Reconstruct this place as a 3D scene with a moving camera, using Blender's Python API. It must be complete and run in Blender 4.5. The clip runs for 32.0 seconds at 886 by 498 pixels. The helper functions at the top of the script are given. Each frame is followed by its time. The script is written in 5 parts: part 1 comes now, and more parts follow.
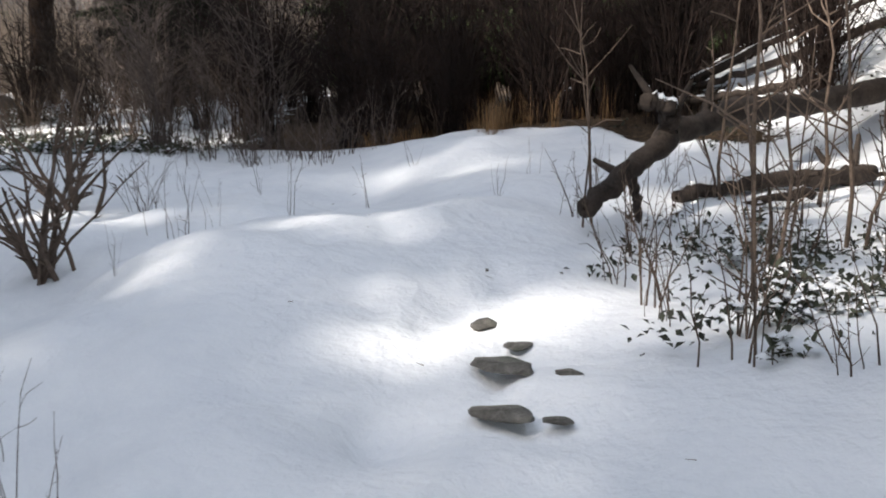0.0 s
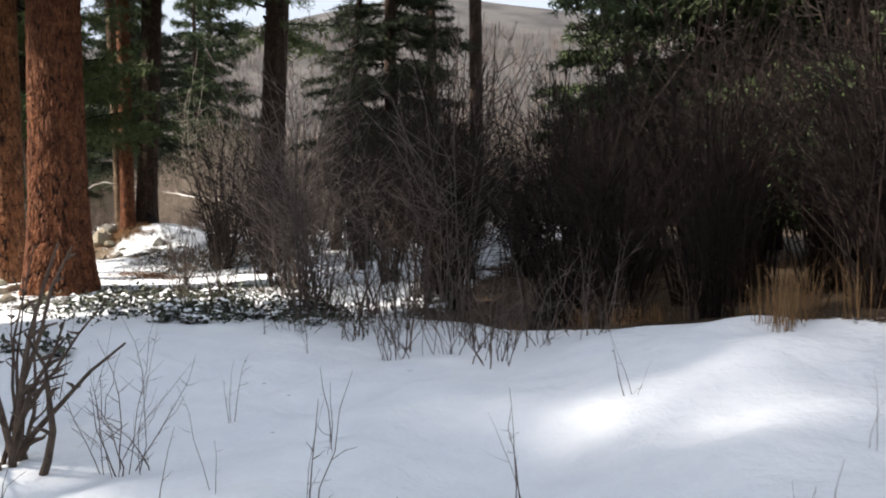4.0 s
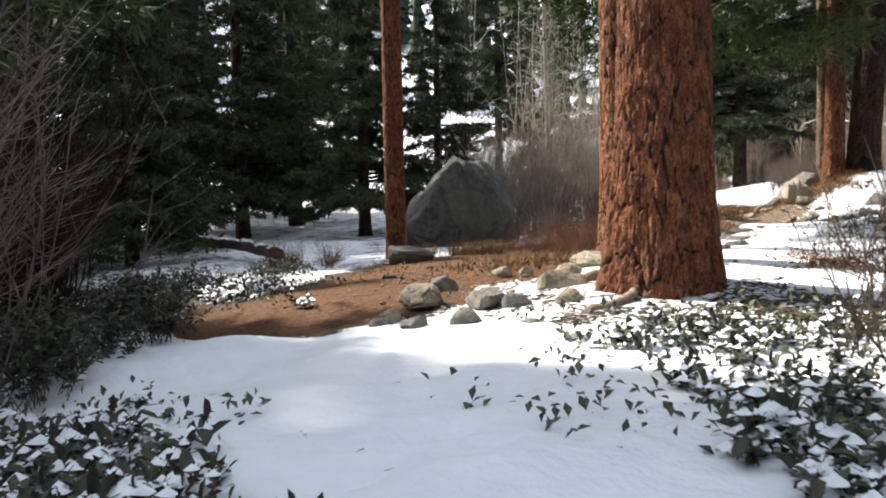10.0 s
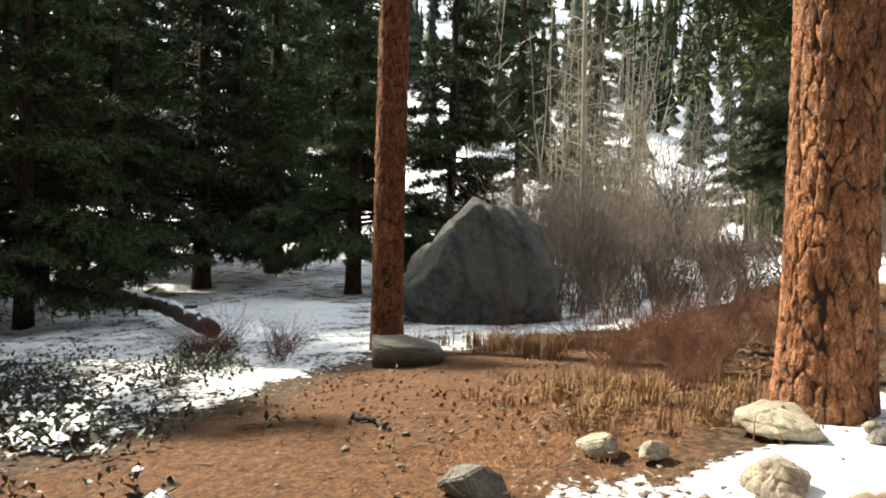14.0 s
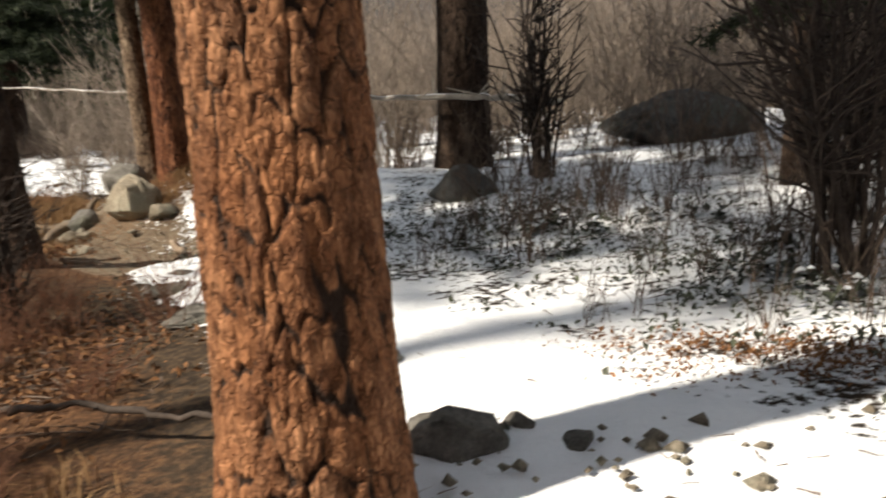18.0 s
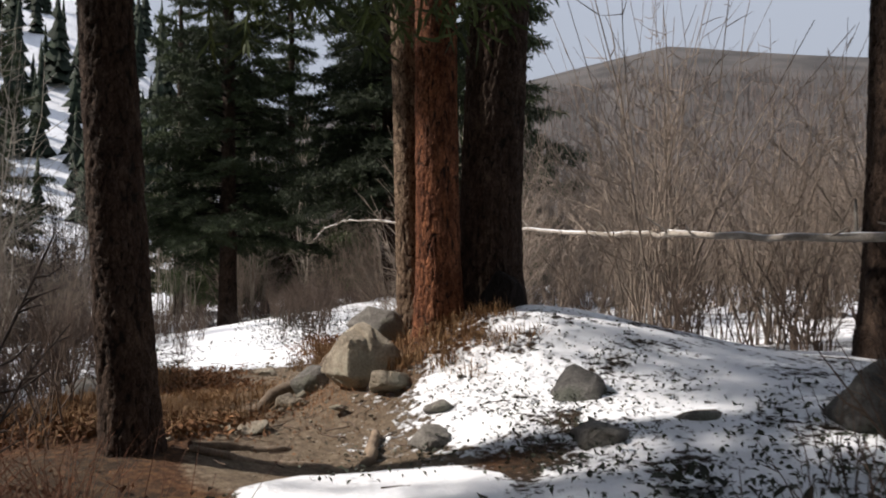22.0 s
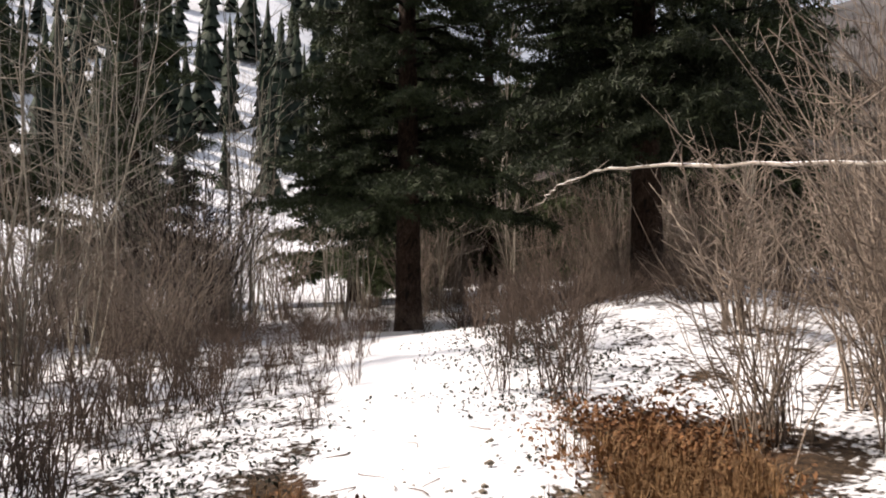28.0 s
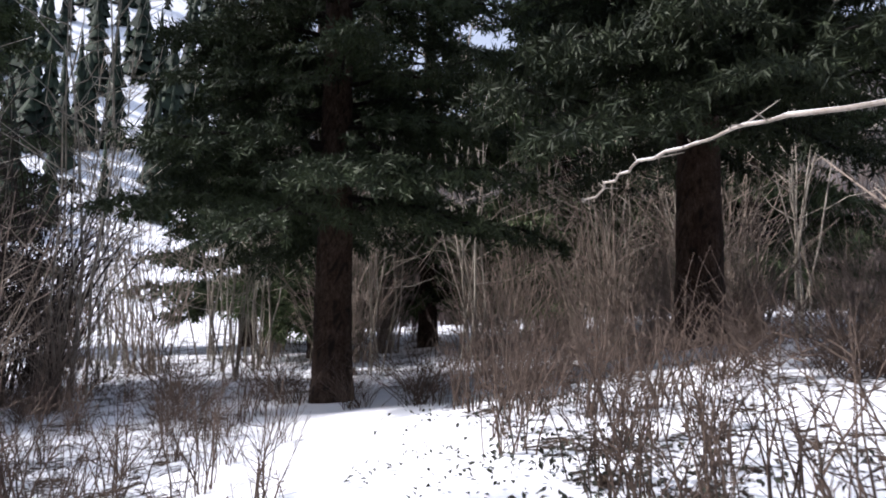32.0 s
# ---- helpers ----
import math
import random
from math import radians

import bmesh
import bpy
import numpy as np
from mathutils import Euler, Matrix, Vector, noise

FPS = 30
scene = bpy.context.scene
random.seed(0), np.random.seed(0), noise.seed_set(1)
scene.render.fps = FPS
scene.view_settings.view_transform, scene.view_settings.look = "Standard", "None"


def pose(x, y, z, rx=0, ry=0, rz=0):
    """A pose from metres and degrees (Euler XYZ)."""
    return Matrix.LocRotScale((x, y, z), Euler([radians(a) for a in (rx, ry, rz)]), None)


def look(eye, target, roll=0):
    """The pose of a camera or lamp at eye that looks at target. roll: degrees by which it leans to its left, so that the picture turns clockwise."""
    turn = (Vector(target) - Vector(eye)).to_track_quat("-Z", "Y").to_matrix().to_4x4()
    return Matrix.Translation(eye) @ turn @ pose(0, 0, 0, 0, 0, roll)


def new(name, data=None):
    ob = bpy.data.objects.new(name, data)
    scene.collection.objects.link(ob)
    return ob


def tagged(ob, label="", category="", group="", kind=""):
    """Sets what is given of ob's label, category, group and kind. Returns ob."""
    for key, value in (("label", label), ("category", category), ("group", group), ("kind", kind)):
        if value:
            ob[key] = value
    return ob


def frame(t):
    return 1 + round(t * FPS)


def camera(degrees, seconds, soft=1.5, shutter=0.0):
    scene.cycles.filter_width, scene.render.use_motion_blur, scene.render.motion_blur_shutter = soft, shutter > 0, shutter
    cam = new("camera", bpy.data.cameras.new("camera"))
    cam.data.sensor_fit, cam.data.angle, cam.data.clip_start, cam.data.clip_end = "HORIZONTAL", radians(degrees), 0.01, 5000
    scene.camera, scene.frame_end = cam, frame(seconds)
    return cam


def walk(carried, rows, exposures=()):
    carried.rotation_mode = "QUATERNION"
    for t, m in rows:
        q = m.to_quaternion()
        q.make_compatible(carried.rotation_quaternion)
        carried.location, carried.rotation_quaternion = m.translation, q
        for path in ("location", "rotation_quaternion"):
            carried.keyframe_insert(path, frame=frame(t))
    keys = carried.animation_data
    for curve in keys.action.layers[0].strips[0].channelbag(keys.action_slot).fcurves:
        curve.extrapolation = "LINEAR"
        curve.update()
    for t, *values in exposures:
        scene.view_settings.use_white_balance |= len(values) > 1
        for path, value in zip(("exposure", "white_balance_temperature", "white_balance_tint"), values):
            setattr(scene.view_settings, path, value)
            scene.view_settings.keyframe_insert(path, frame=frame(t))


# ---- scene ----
cam = camera(55.3, 32.0, soft=1.9, shutter=0.25)
PATH = [
    (0, (0.029, 0.018, 1.435), (-0.030, 1.980, 1.054), -0.9),
    (0.5, (-0.022, 0.553, 1.404), (-0.014, 2.506, 0.974), -0.7),
    (1, (-0.016, 1.152, 1.402), (-0.047, 3.111, 1.001), -0.2),
    (1.5, (-0.049, 1.697, 1.442), (-0.115, 3.666, 1.095), 0.4),
    (2, (-0.049, 2.364, 1.504), (-0.194, 4.339, 1.223), 0.9),
    (2.5, (-0.056, 3.022, 1.541), (-0.290, 4.996, 1.325), 0.8),
    (3, (0.006, 3.546, 1.576), (-0.379, 5.503, 1.429), -0.0),
    (3.5, (0.093, 4.075, 1.635), (-0.433, 6.003, 1.542), -0.6),
    (5.5, (0.044, 6.493, 1.714), (-1.100, 8.130, 1.609), 0.0),
    (6, (-0.164, 7.129, 1.757), (-1.448, 8.657, 1.641), -0.1),
    (6.5, (-0.432, 7.615, 1.751), (-1.841, 9.031, 1.655), -0.2),
    (7, (-0.782, 8.038, 1.766), (-2.284, 9.357, 1.713), -0.0),
    (7.5, (-1.095, 8.497, 1.736), (-2.680, 9.717, 1.714), -0.2),
    (8, (-1.480, 8.948, 1.694), (-3.136, 10.069, 1.686), -0.0),
    (8.5, (-1.927, 9.379, 1.679), (-3.645, 10.403, 1.665), -0.2),
    (9, (-2.507, 9.844, 1.613), (-4.287, 10.755, 1.571), -0.9),
    (9.5, (-3.083, 10.159, 1.599), (-4.901, 10.983, 1.481), -1.5),
    (10, (-3.711, 10.385, 1.645), (-5.551, 11.150, 1.476), -1.1),
    (10.5, (-4.388, 10.636, 1.682), (-6.232, 11.391, 1.517), -0.1),
    (11, (-4.924, 10.872, 1.694), (-6.775, 11.616, 1.558), 0.4),
    (11.5, (-5.457, 11.110, 1.725), (-7.313, 11.847, 1.612), 0.8),
    (12, (-6.045, 11.392, 1.767), (-7.916, 12.093, 1.672), 0.5),
    (12.5, (-6.689, 11.692, 1.765), (-8.567, 12.375, 1.682), 0.3),
    (13, (-7.351, 11.918, 1.771), (-9.228, 12.605, 1.690), 0.5),
    (13.5, (-8.019, 12.104, 1.757), (-9.883, 12.822, 1.671), 1.2),
    (15.5, (-10.350, 12.385, 1.701), (-11.987, 13.535, 1.742), 0.6),
    (16, (-10.983, 12.465, 1.715), (-12.423, 13.852, 1.746), -0.1),
    (16.5, (-11.303, 12.755, 1.697), (-12.521, 14.341, 1.647), -1.9),
    (17, (-11.598, 13.174, 1.758), (-12.510, 14.945, 1.580), -6.5),
    (17.5, (-11.820, 13.555, 1.782), (-12.412, 15.447, 1.515), -6.9),
    (18, (-11.862, 13.948, 1.834), (-12.074, 15.914, 1.533), -4.4),
    (18.5, (-11.700, 14.350, 1.720), (-11.634, 16.328, 1.426), -0.2),
    (19, (-11.460, 14.780, 1.610), (-11.408, 16.766, 1.375), 0.3),
    (19.5, (-11.360, 15.160, 1.565), (-11.528, 17.148, 1.424), 2.1),
    (20, (-11.386, 15.552, 1.576), (-11.788, 17.510, 1.486), 2.5),
    (20.5, (-11.400, 16.227, 1.604), (-12.047, 18.118, 1.511), 1.3),
    (21, (-11.569, 16.813, 1.683), (-12.424, 18.619, 1.593), 0.2),
    (21.5, (-11.757, 17.354, 1.724), (-12.766, 19.081, 1.717), -0.3),
    (22, (-12.045, 17.858, 1.714), (-13.154, 19.519, 1.823), -0.5),
    (22.5, (-12.294, 18.382, 1.706), (-13.493, 19.976, 1.857), -0.6),
    (23, (-12.689, 18.898, 1.729), (-13.973, 20.430, 1.798), -0.7),
    (23.5, (-13.095, 19.354, 1.755), (-14.461, 20.813, 1.680), -0.8),
    (24, (-13.466, 19.718, 1.809), (-14.884, 21.111, 1.588), -0.6),
    (24.5, (-13.836, 20.048, 1.804), (-15.267, 21.420, 1.542), -0.4),
    (25, (-14.277, 20.463, 1.801), (-15.733, 21.819, 1.598), -0.2),
    (25.5, (-14.689, 20.877, 1.869), (-16.166, 22.217, 1.726), -0.0),
    (26, (-15.055, 21.217, 1.963), (-16.546, 22.547, 1.882), -0.1),
    (26.5, (-15.414, 21.580, 1.997), (-16.906, 22.911, 1.943), -0.2),
    (28.5, (-17.537, 22.718, 2.137), (-18.958, 24.124, 2.197), -0.4),
    (29, (-18.053, 22.945, 2.202), (-19.443, 24.383, 2.189), -0.8),
    (29.5, (-18.488, 23.224, 2.207), (-19.867, 24.673, 2.185), -0.8),
    (30, (-19.091, 23.614, 2.189), (-20.440, 25.091, 2.203), -0.2),
    (30.5, (-19.609, 24.146, 2.153), (-20.937, 25.641, 2.207), 0.4),
    (31, (-20.076, 24.663, 2.149), (-21.383, 26.175, 2.235), 0.5),
    (31.5, (-20.455, 25.101, 2.148), (-21.739, 26.632, 2.255), 0.5),
    (32, (-20.891, 25.497, 2.121), (-22.155, 27.041, 2.252), 0.6),
]
walk(cam, [(t, look(eye, target, roll)) for t, eye, target, roll in PATH],
     exposures=[(0, 0.95, 6300, 11), (3.5, 1.1, 6300, 11), (6, 1.25, 6200, 10), (8, 1.45, 6200, 10), (10, 1.45, 6250, 10), (12, 1.0, 6450, 9), (13, 1.35, 6800, 6), (16, 1.8, 6800, 4), (18, 0.75, 6700, 9), (19, 0.15, 6400, 12),
                (20, 0.22, 6200, 14), (21.5, 0.2, 6100, 14), (23, 0.45, 6800, 14), (26, 0.75, 7800, 13), (29, 0.4, 6000, 19), (32, 0.72, 5650, 18)])

# ---- light: a low winter sun behind the walker's left shoulder, bright hazy sky ----
SUN_YAW, SUN_EL = radians(120), radians(43)
to_sun = Vector((-math.sin(SUN_YAW) * math.cos(SUN_EL), math.cos(SUN_YAW) * math.cos(SUN_EL), math.sin(SUN_EL)))
world = bpy.data.worlds.new("winter_sky")
scene.world = world
world.use_nodes = True
wn = world.node_tree.nodes
sky = wn.new("ShaderNodeTexSky")
sky.sky_type, sky.sun_disc = "NISHITA", False
sky.sun_elevation, sky.sun_rotation = SUN_EL, -SUN_YAW
sky.dust_density, sky.air_density, sky.ozone_density = 4.0, 1.0, 1.0
# thin white winter haze over the whole sky, thickest low over the hills
sky_at, sky_xyz, haze, veil = wn.new("ShaderNodeTexCoord"), wn.new("ShaderNodeSeparateXYZ"), wn.new("ShaderNodeMapRange"), wn.new("ShaderNodeMix")
haze.inputs["From Min"].default_value, haze.inputs["From Max"].default_value = 0.7, 0.1
haze.inputs["To Min"].default_value = 0.7
veil.data_type = "RGBA"
dome = wn.new("ShaderNodeMix")
dome.data_type = "RGBA"
dome.inputs[6].default_value, dome.inputs[7].default_value = (5.0, 5.4, 5.9, 1), (8.6, 9.3, 10.3, 1)
world.node_tree.links.new(sky_xyz.outputs["Z"], dome.inputs[0])
world.node_tree.links.new(dome.outputs[2], veil.inputs[7])
world.node_tree.links.new(sky_at.outputs["Generated"], sky_xyz.inputs[0])
world.node_tree.links.new(sky_xyz.outputs["Z"], haze.inputs["Value"])
world.node_tree.links.new(haze.outputs[0], veil.inputs[0])
world.node_tree.links.new(sky.outputs[0], veil.inputs[6])
world.node_tree.links.new(veil.outputs[2], wn["Background"].inputs[0])
wn["Background"].inputs[1].default_value = 0.07
lamp = bpy.data.lights.new("sun", "SUN")
lamp.energy, lamp.angle, lamp.color = 5.0, radians(2.0), (1.0, 0.91, 0.78)
sun_ob = new("sun", lamp)
sun_ob.matrix_world = look(to_sun * 60, (0, 0, 0))

# ---- materials ----
def nodes_of(m):
    m.use_nodes = True
    return m.node_tree.nodes, m.node_tree.links, m.node_tree.nodes["Principled BSDF"]


def ramp_of(nt, links, fac, stops):
    r = nt.new("ShaderNodeValToRGB")
    els = r.color_ramp.elements
    while len(els) < len(stops):
        els.new(0.5)
    for e, (p, c) in zip(els, stops):
        e.position, e.color = p, (*c, 1)
    links.new(fac, r.inputs[0])
    return r.outputs[0]


def noise_of(nt, links, scale, detail=6, rough=0.6, stretch=(1, 1, 1), coord="Object"):
    tc, mp, n = nt.new("ShaderNodeTexCoord"), nt.new("ShaderNodeMapping"), nt.new("ShaderNodeTexNoise")
    mp.inputs["Scale"].default_value = stretch
    links.new(tc.outputs[coord], mp.inputs[0])
    links.new(mp.outputs[0], n.inputs["Vector"])
    n.inputs["Scale"].default_value, n.inputs["Detail"].default_value, n.inputs["Roughness"].default_value = scale, detail, rough
    return n.outputs[0]


def mixed(nt, links, fac, a, b, mode="MIX"):
    m = nt.new("ShaderNodeMix")
    m.data_type, m.blend_type = "RGBA", mode
    for socket, v in ((m.inputs[0], fac), (m.inputs[6], a), (m.inputs[7], b)):
        if isinstance(v, (int, float)):
            socket.default_value = v
        elif isinstance(v, tuple):
            socket.default_value = (*v, 1)
        else:
            links.new(v, socket)
    return m.outputs[2]


def maths(nt, links, op, a, b=0.0, c=0.0):
    m = nt.new("ShaderNodeMath")
    m.operation = op
    for socket, v in zip(m.inputs, (a, b, c)):
        if isinstance(v, (int, float)):
            socket.default_value = v
        else:
            links.new(v, socket)
    return m.outputs[0]


def bumped(nt, links, bsdf, height, strength, dist):
    b = nt.new("ShaderNodeBump")
    b.inputs["Strength"].default_value, b.inputs["Distance"].default_value = strength, dist
    links.new(height, b.inputs["Height"])
    links.new(b.outputs[0], bsdf.inputs["Normal"])


def plain(name, dark, light, scale, rough=0.85, bump=0.4, stretch=(1, 1, 1), vary=0.25, dist=0.01, extra=None):
    """Two-tone noise with a finer grain over it, a little different on every object."""
    m = bpy.data.materials.new(name)
    nt, links, bsdf = nodes_of(m)
    big, fine = noise_of(nt, links, scale, 5, 0.6, stretch), noise_of(nt, links, scale * 7, 5, 0.65, stretch)
    both = maths(nt, links, "MULTIPLY_ADD", fine, 0.45, maths(nt, links, "MULTIPLY", big, 0.55))
    stops = [(0.36, dark), (0.62, light)]
    if extra:
        stops.append((0.72, extra))
    col = ramp_of(nt, links, both, stops)
    info = nt.new("ShaderNodeObjectInfo")
    shade = maths(nt, links, "MULTIPLY_ADD", info.outputs["Random"], 2 * vary, 1 - vary)
    geo = nt.new("ShaderNodeNewGeometry")
    shade = maths(nt, links, "MULTIPLY", shade, maths(nt, links, "MULTIPLY_ADD", geo.outputs["Random Per Island"], vary, 1 - vary / 2))
    comb = nt.new("ShaderNodeCombineColor")
    for s in comb.inputs[:3]:
        links.new(shade, s)
    col = mixed(nt, links, 1.0, col, comb.outputs[0], "MULTIPLY")
    links.new(col, bsdf.inputs["Base Color"])
    bsdf.inputs["Roughness"].default_value = rough
    bsdf.inputs["Specular IOR Level"].default_value = 0.25
    if bump:
        bumped(nt, links, bsdf, both, bump, dist)
    return m


def bark_material(name, plate_a, plate_b, crevice, grey):
    """Scaly pine bark: plates with their own tint, dark furrows where the trunk's surface sinks."""
    m = bpy.data.materials.new(name)
    nt, links, bsdf = nodes_of(m)
    at, tint = nt.new("ShaderNodeAttribute"), nt.new("ShaderNodeAttribute")
    at.attribute_name, tint.attribute_name = "plate", "tint"
    big, fine = noise_of(nt, links, 1.3, 4), noise_of(nt, links, 26, 6, 0.7, (1, 1, 0.45))
    scales = noise_of(nt, links, 60, 3, 0.6, (1, 1, 0.6))
    col = mixed(nt, links, tint.outputs["Fac"], plate_a, plate_b)
    col = mixed(nt, links, maths(nt, links, "MULTIPLY", maths(nt, links, "MULTIPLY", big, fine), 1.1), col, grey)
    shade = ramp_of(nt, links, fine, [(0.34, (0.45, 0.41, 0.39)), (0.5, (0.92, 0.9, 0.88)), (0.66, (1.2, 1.17, 1.12))])
    tc, mp, vor = nt.new("ShaderNodeTexCoord"), nt.new("ShaderNodeMapping"), nt.new("ShaderNodeTexVoronoi")
    mp.inputs["Scale"].default_value = (30, 30, 13)
    links.new(tc.outputs["Object"], mp.inputs[0])
    warped = nt.new("ShaderNodeVectorMath")
    warped.operation = "MULTIPLY_ADD"
    wn_ = nt.new("ShaderNodeTexNoise")
    wn_.inputs["Scale"].default_value, wn_.inputs["Detail"].default_value = 18, 5
    links.new(tc.outputs["Object"], wn_.inputs["Vector"])
    links.new(wn_.outputs["Color"], warped.inputs[0])
    warped.inputs[1].default_value = (2.2, 2.2, 2.2)
    links.new(mp.outputs[0], warped.inputs[2])
    vor.feature = "DISTANCE_TO_EDGE"
    vor.inputs["Scale"].default_value = 1.0
    links.new(warped.outputs[0], vor.inputs["Vector"])
    flake = ramp_of(nt, links, vor.outputs["Distance"], [(0.0, (0.3, 0.26, 0.24)), (0.16, (1, 1, 1))])
    col = mixed(nt, links, 0.65, col, flake, "MULTIPLY")
    patches = ramp_of(nt, links, noise_of(nt, links, 7, 5, 0.65, (1, 1, 0.6)), [(0.4, (0.62, 0.58, 0.56)), (0.56, (1.0, 1.0, 1.0)), (0.68, (1.25, 1.28, 1.3))])
    col = mixed(nt, links, 1.0, col, patches, "MULTIPLY")
    col = mixed(nt, links, 1.0, col, shade, "MULTIPLY")
    col = mixed(nt, links, ramp_of(nt, links, at.outputs["Fac"], [(0.12, (0, 0, 0)), (0.55, (1, 1, 1))]), crevice, col)
    links.new(col, bsdf.inputs["Base Color"])
    bsdf.inputs["Roughness"].default_value = 0.9
    bsdf.inputs["Specular IOR Level"].default_value = 0.2
    bumped(nt, links, bsdf, maths(nt, links, "MULTIPLY_ADD", maths(nt, links, "MINIMUM", vor.outputs["Distance"], 0.25), 2.4, maths(nt, links, "MULTIPLY_ADD", scales, 0.5, fine)), 0.85, 0.014)
    return m


def ground_material():
    m = bpy.data.materials.new("forest_floor")
    nt, links, bsdf = nodes_of(m)

    def layer(name):
        a = nt.new("ShaderNodeAttribute")
        a.attribute_name = name
        return a.outputs["Fac"]
    clump, grain, speck = noise_of(nt, links, 2.2, 6, 0.62), noise_of(nt, links, 16, 6, 0.65), noise_of(nt, links, 70, 4, 0.7)
    strands = noise_of(nt, links, 40, 5, 0.75, (1, 1, 1))
    litter = ramp_of(nt, links, maths(nt, links, "MULTIPLY_ADD", grain, 0.6, maths(nt, links, "MULTIPLY", speck, 0.4)),
                     [(0.36, (0.016, 0.012, 0.009)), (0.5, (0.058, 0.04, 0.026)), (0.62, (0.14, 0.092, 0.054))])
    needle = ramp_of(nt, links, maths(nt, links, "MULTIPLY_ADD", strands, 0.55, maths(nt, links, "MULTIPLY", grain, 0.45)),
                     [(0.36, (0.03, 0.015, 0.009)), (0.5, (0.1, 0.048, 0.023)), (0.64, (0.22, 0.12, 0.058))])
    dirt = ramp_of(nt, links, maths(nt, links, "MULTIPLY_ADD", grain, 0.6, maths(nt, links, "MULTIPLY", speck, 0.4)),
                   [(0.36, (0.095, 0.07, 0.05)), (0.52, (0.19, 0.145, 0.1)), (0.66, (0.34, 0.275, 0.2))])
    wobble = maths(nt, links, "SUBTRACT", maths(nt, links, "MULTIPLY_ADD", grain, 0.55, maths(nt, links, "MULTIPLY", clump, 0.45)), 0.5)

    def edge(name, hard=5.0, amp=1.6):
        v = maths(nt, links, "MULTIPLY_ADD", wobble, amp, layer(name))
        n = maths(nt, links, "MULTIPLY_ADD", maths(nt, links, "SUBTRACT", v, 0.5), hard, 0.5)
        n.node.use_clamp = True
        return n
    col = mixed(nt, links, edge("needle", 3), litter, needle)
    col = mixed(nt, links, edge("dirt", 3), col, dirt)
    hill = ramp_of(nt, links, noise_of(nt, links, 0.09, 5, 0.6), [(0.38, (0.05, 0.047, 0.046)), (0.6, (0.1, 0.092, 0.087))])
    col = mixed(nt, links, layer("hillside"), col, hill)
    snow = edge("snow", 9.0, 2.6)
    white = ramp_of(nt, links, maths(nt, links, "MULTIPLY_ADD", speck, 0.3, maths(nt, links, "MULTIPLY", clump, 0.7)), [(0.3, (0.74, 0.76, 0.8)), (0.65, (0.86, 0.87, 0.89))])
    col = mixed(nt, links, snow, col, white)
    links.new(col, bsdf.inputs["Base Color"])
    rough = maths(nt, links, "MULTIPLY_ADD", snow, -0.35, 0.95)
    links.new(rough, bsdf.inputs["Roughness"])
    bsdf.inputs["Specular IOR Level"].default_value = 0.2
    lumps = maths(nt, links, "MULTIPLY_ADD", maths(nt, links, "MULTIPLY", strands, 0.5), maths(nt, links, "SUBTRACT", 1.0, snow), maths(nt, links, "MULTIPLY", snow, 0.9))
    lumps = maths(nt, links, "MULTIPLY_ADD", maths(nt, links, "MULTIPLY", grain, 0.14), 1.0, lumps)
    lumps = maths(nt, links, "MULTIPLY_ADD", noise_of(nt, links, 4.5, 4, 0.55), 0.9, lumps)
    bumped(nt, links, bsdf, lumps, 0.85, 0.06)
    return m


def stone_material(name, dark, light, lichen):
    m = bpy.data.materials.new(name)
    nt, links, bsdf = nodes_of(m)
    big, mid, fine = noise_of(nt, links, 1.6, 6, 0.65), noise_of(nt, links, 9, 6, 0.7), noise_of(nt, links, 55, 5, 0.7)
    col = ramp_of(nt, links, maths(nt, links, "MULTIPLY_ADD", mid, 0.5, maths(nt, links, "MULTIPLY", big, 0.5)), [(0.4, dark), (0.58, light)])
    col = mixed(nt, links, ramp_of(nt, links, big, [(0.52, (0, 0, 0)), (0.6, (1, 1, 1))]), col, lichen)
    col = mixed(nt, links, 1.0, col, ramp_of(nt, links, fine, [(0.3, (0.6, 0.6, 0.6)), (0.7, (1.15, 1.15, 1.15))]), "MULTIPLY")
    info = nt.new("ShaderNodeObjectInfo")
    comb = nt.new("ShaderNodeCombineColor")
    for s in comb.inputs[:3]:
        links.new(maths(nt, links, "MULTIPLY_ADD", info.outputs["Random"], 0.4, 0.8), s)
    col = mixed(nt, links, 1.0, col, comb.outputs[0], "MULTIPLY")
    links.new(col, bsdf.inputs["Base Color"])
    bsdf.inputs["Roughness"].default_value = 0.88
    bumped(nt, links, bsdf, maths(nt, links, "MULTIPLY_ADD", fine, 0.5, mid), 0.9, 0.05)
    return m


M_GROUND = ground_material()
M_BARK = bark_material("ponderosa_bark", (0.32, 0.115, 0.046), (0.15, 0.052, 0.026), (0.022, 0.013, 0.01), (0.24, 0.135, 0.085))
M_BARK_PALE = bark_material("pale_scaly_bark", (0.42, 0.17, 0.07), (0.2, 0.075, 0.034), (0.03, 0.018, 0.013), (0.4, 0.26, 0.16))
# naturally dark bark, also used on two pines in place of shade
M_BARK_DARK = bark_material("dark_and_shaded_bark", (0.085, 0.054, 0.037), (0.05, 0.031, 0.022), (0.014, 0.01, 0.008), (0.1, 0.076, 0.06))
M_BARK_GREY = bark_material("grey_scaly_bark", (0.32, 0.23, 0.155), (0.17, 0.11, 0.075), (0.03, 0.02, 0.015), (0.34, 0.28, 0.21))
M_STONE = stone_material("granite", (0.12, 0.11, 0.095), (0.28, 0.26, 0.23), (0.2, 0.2, 0.16))
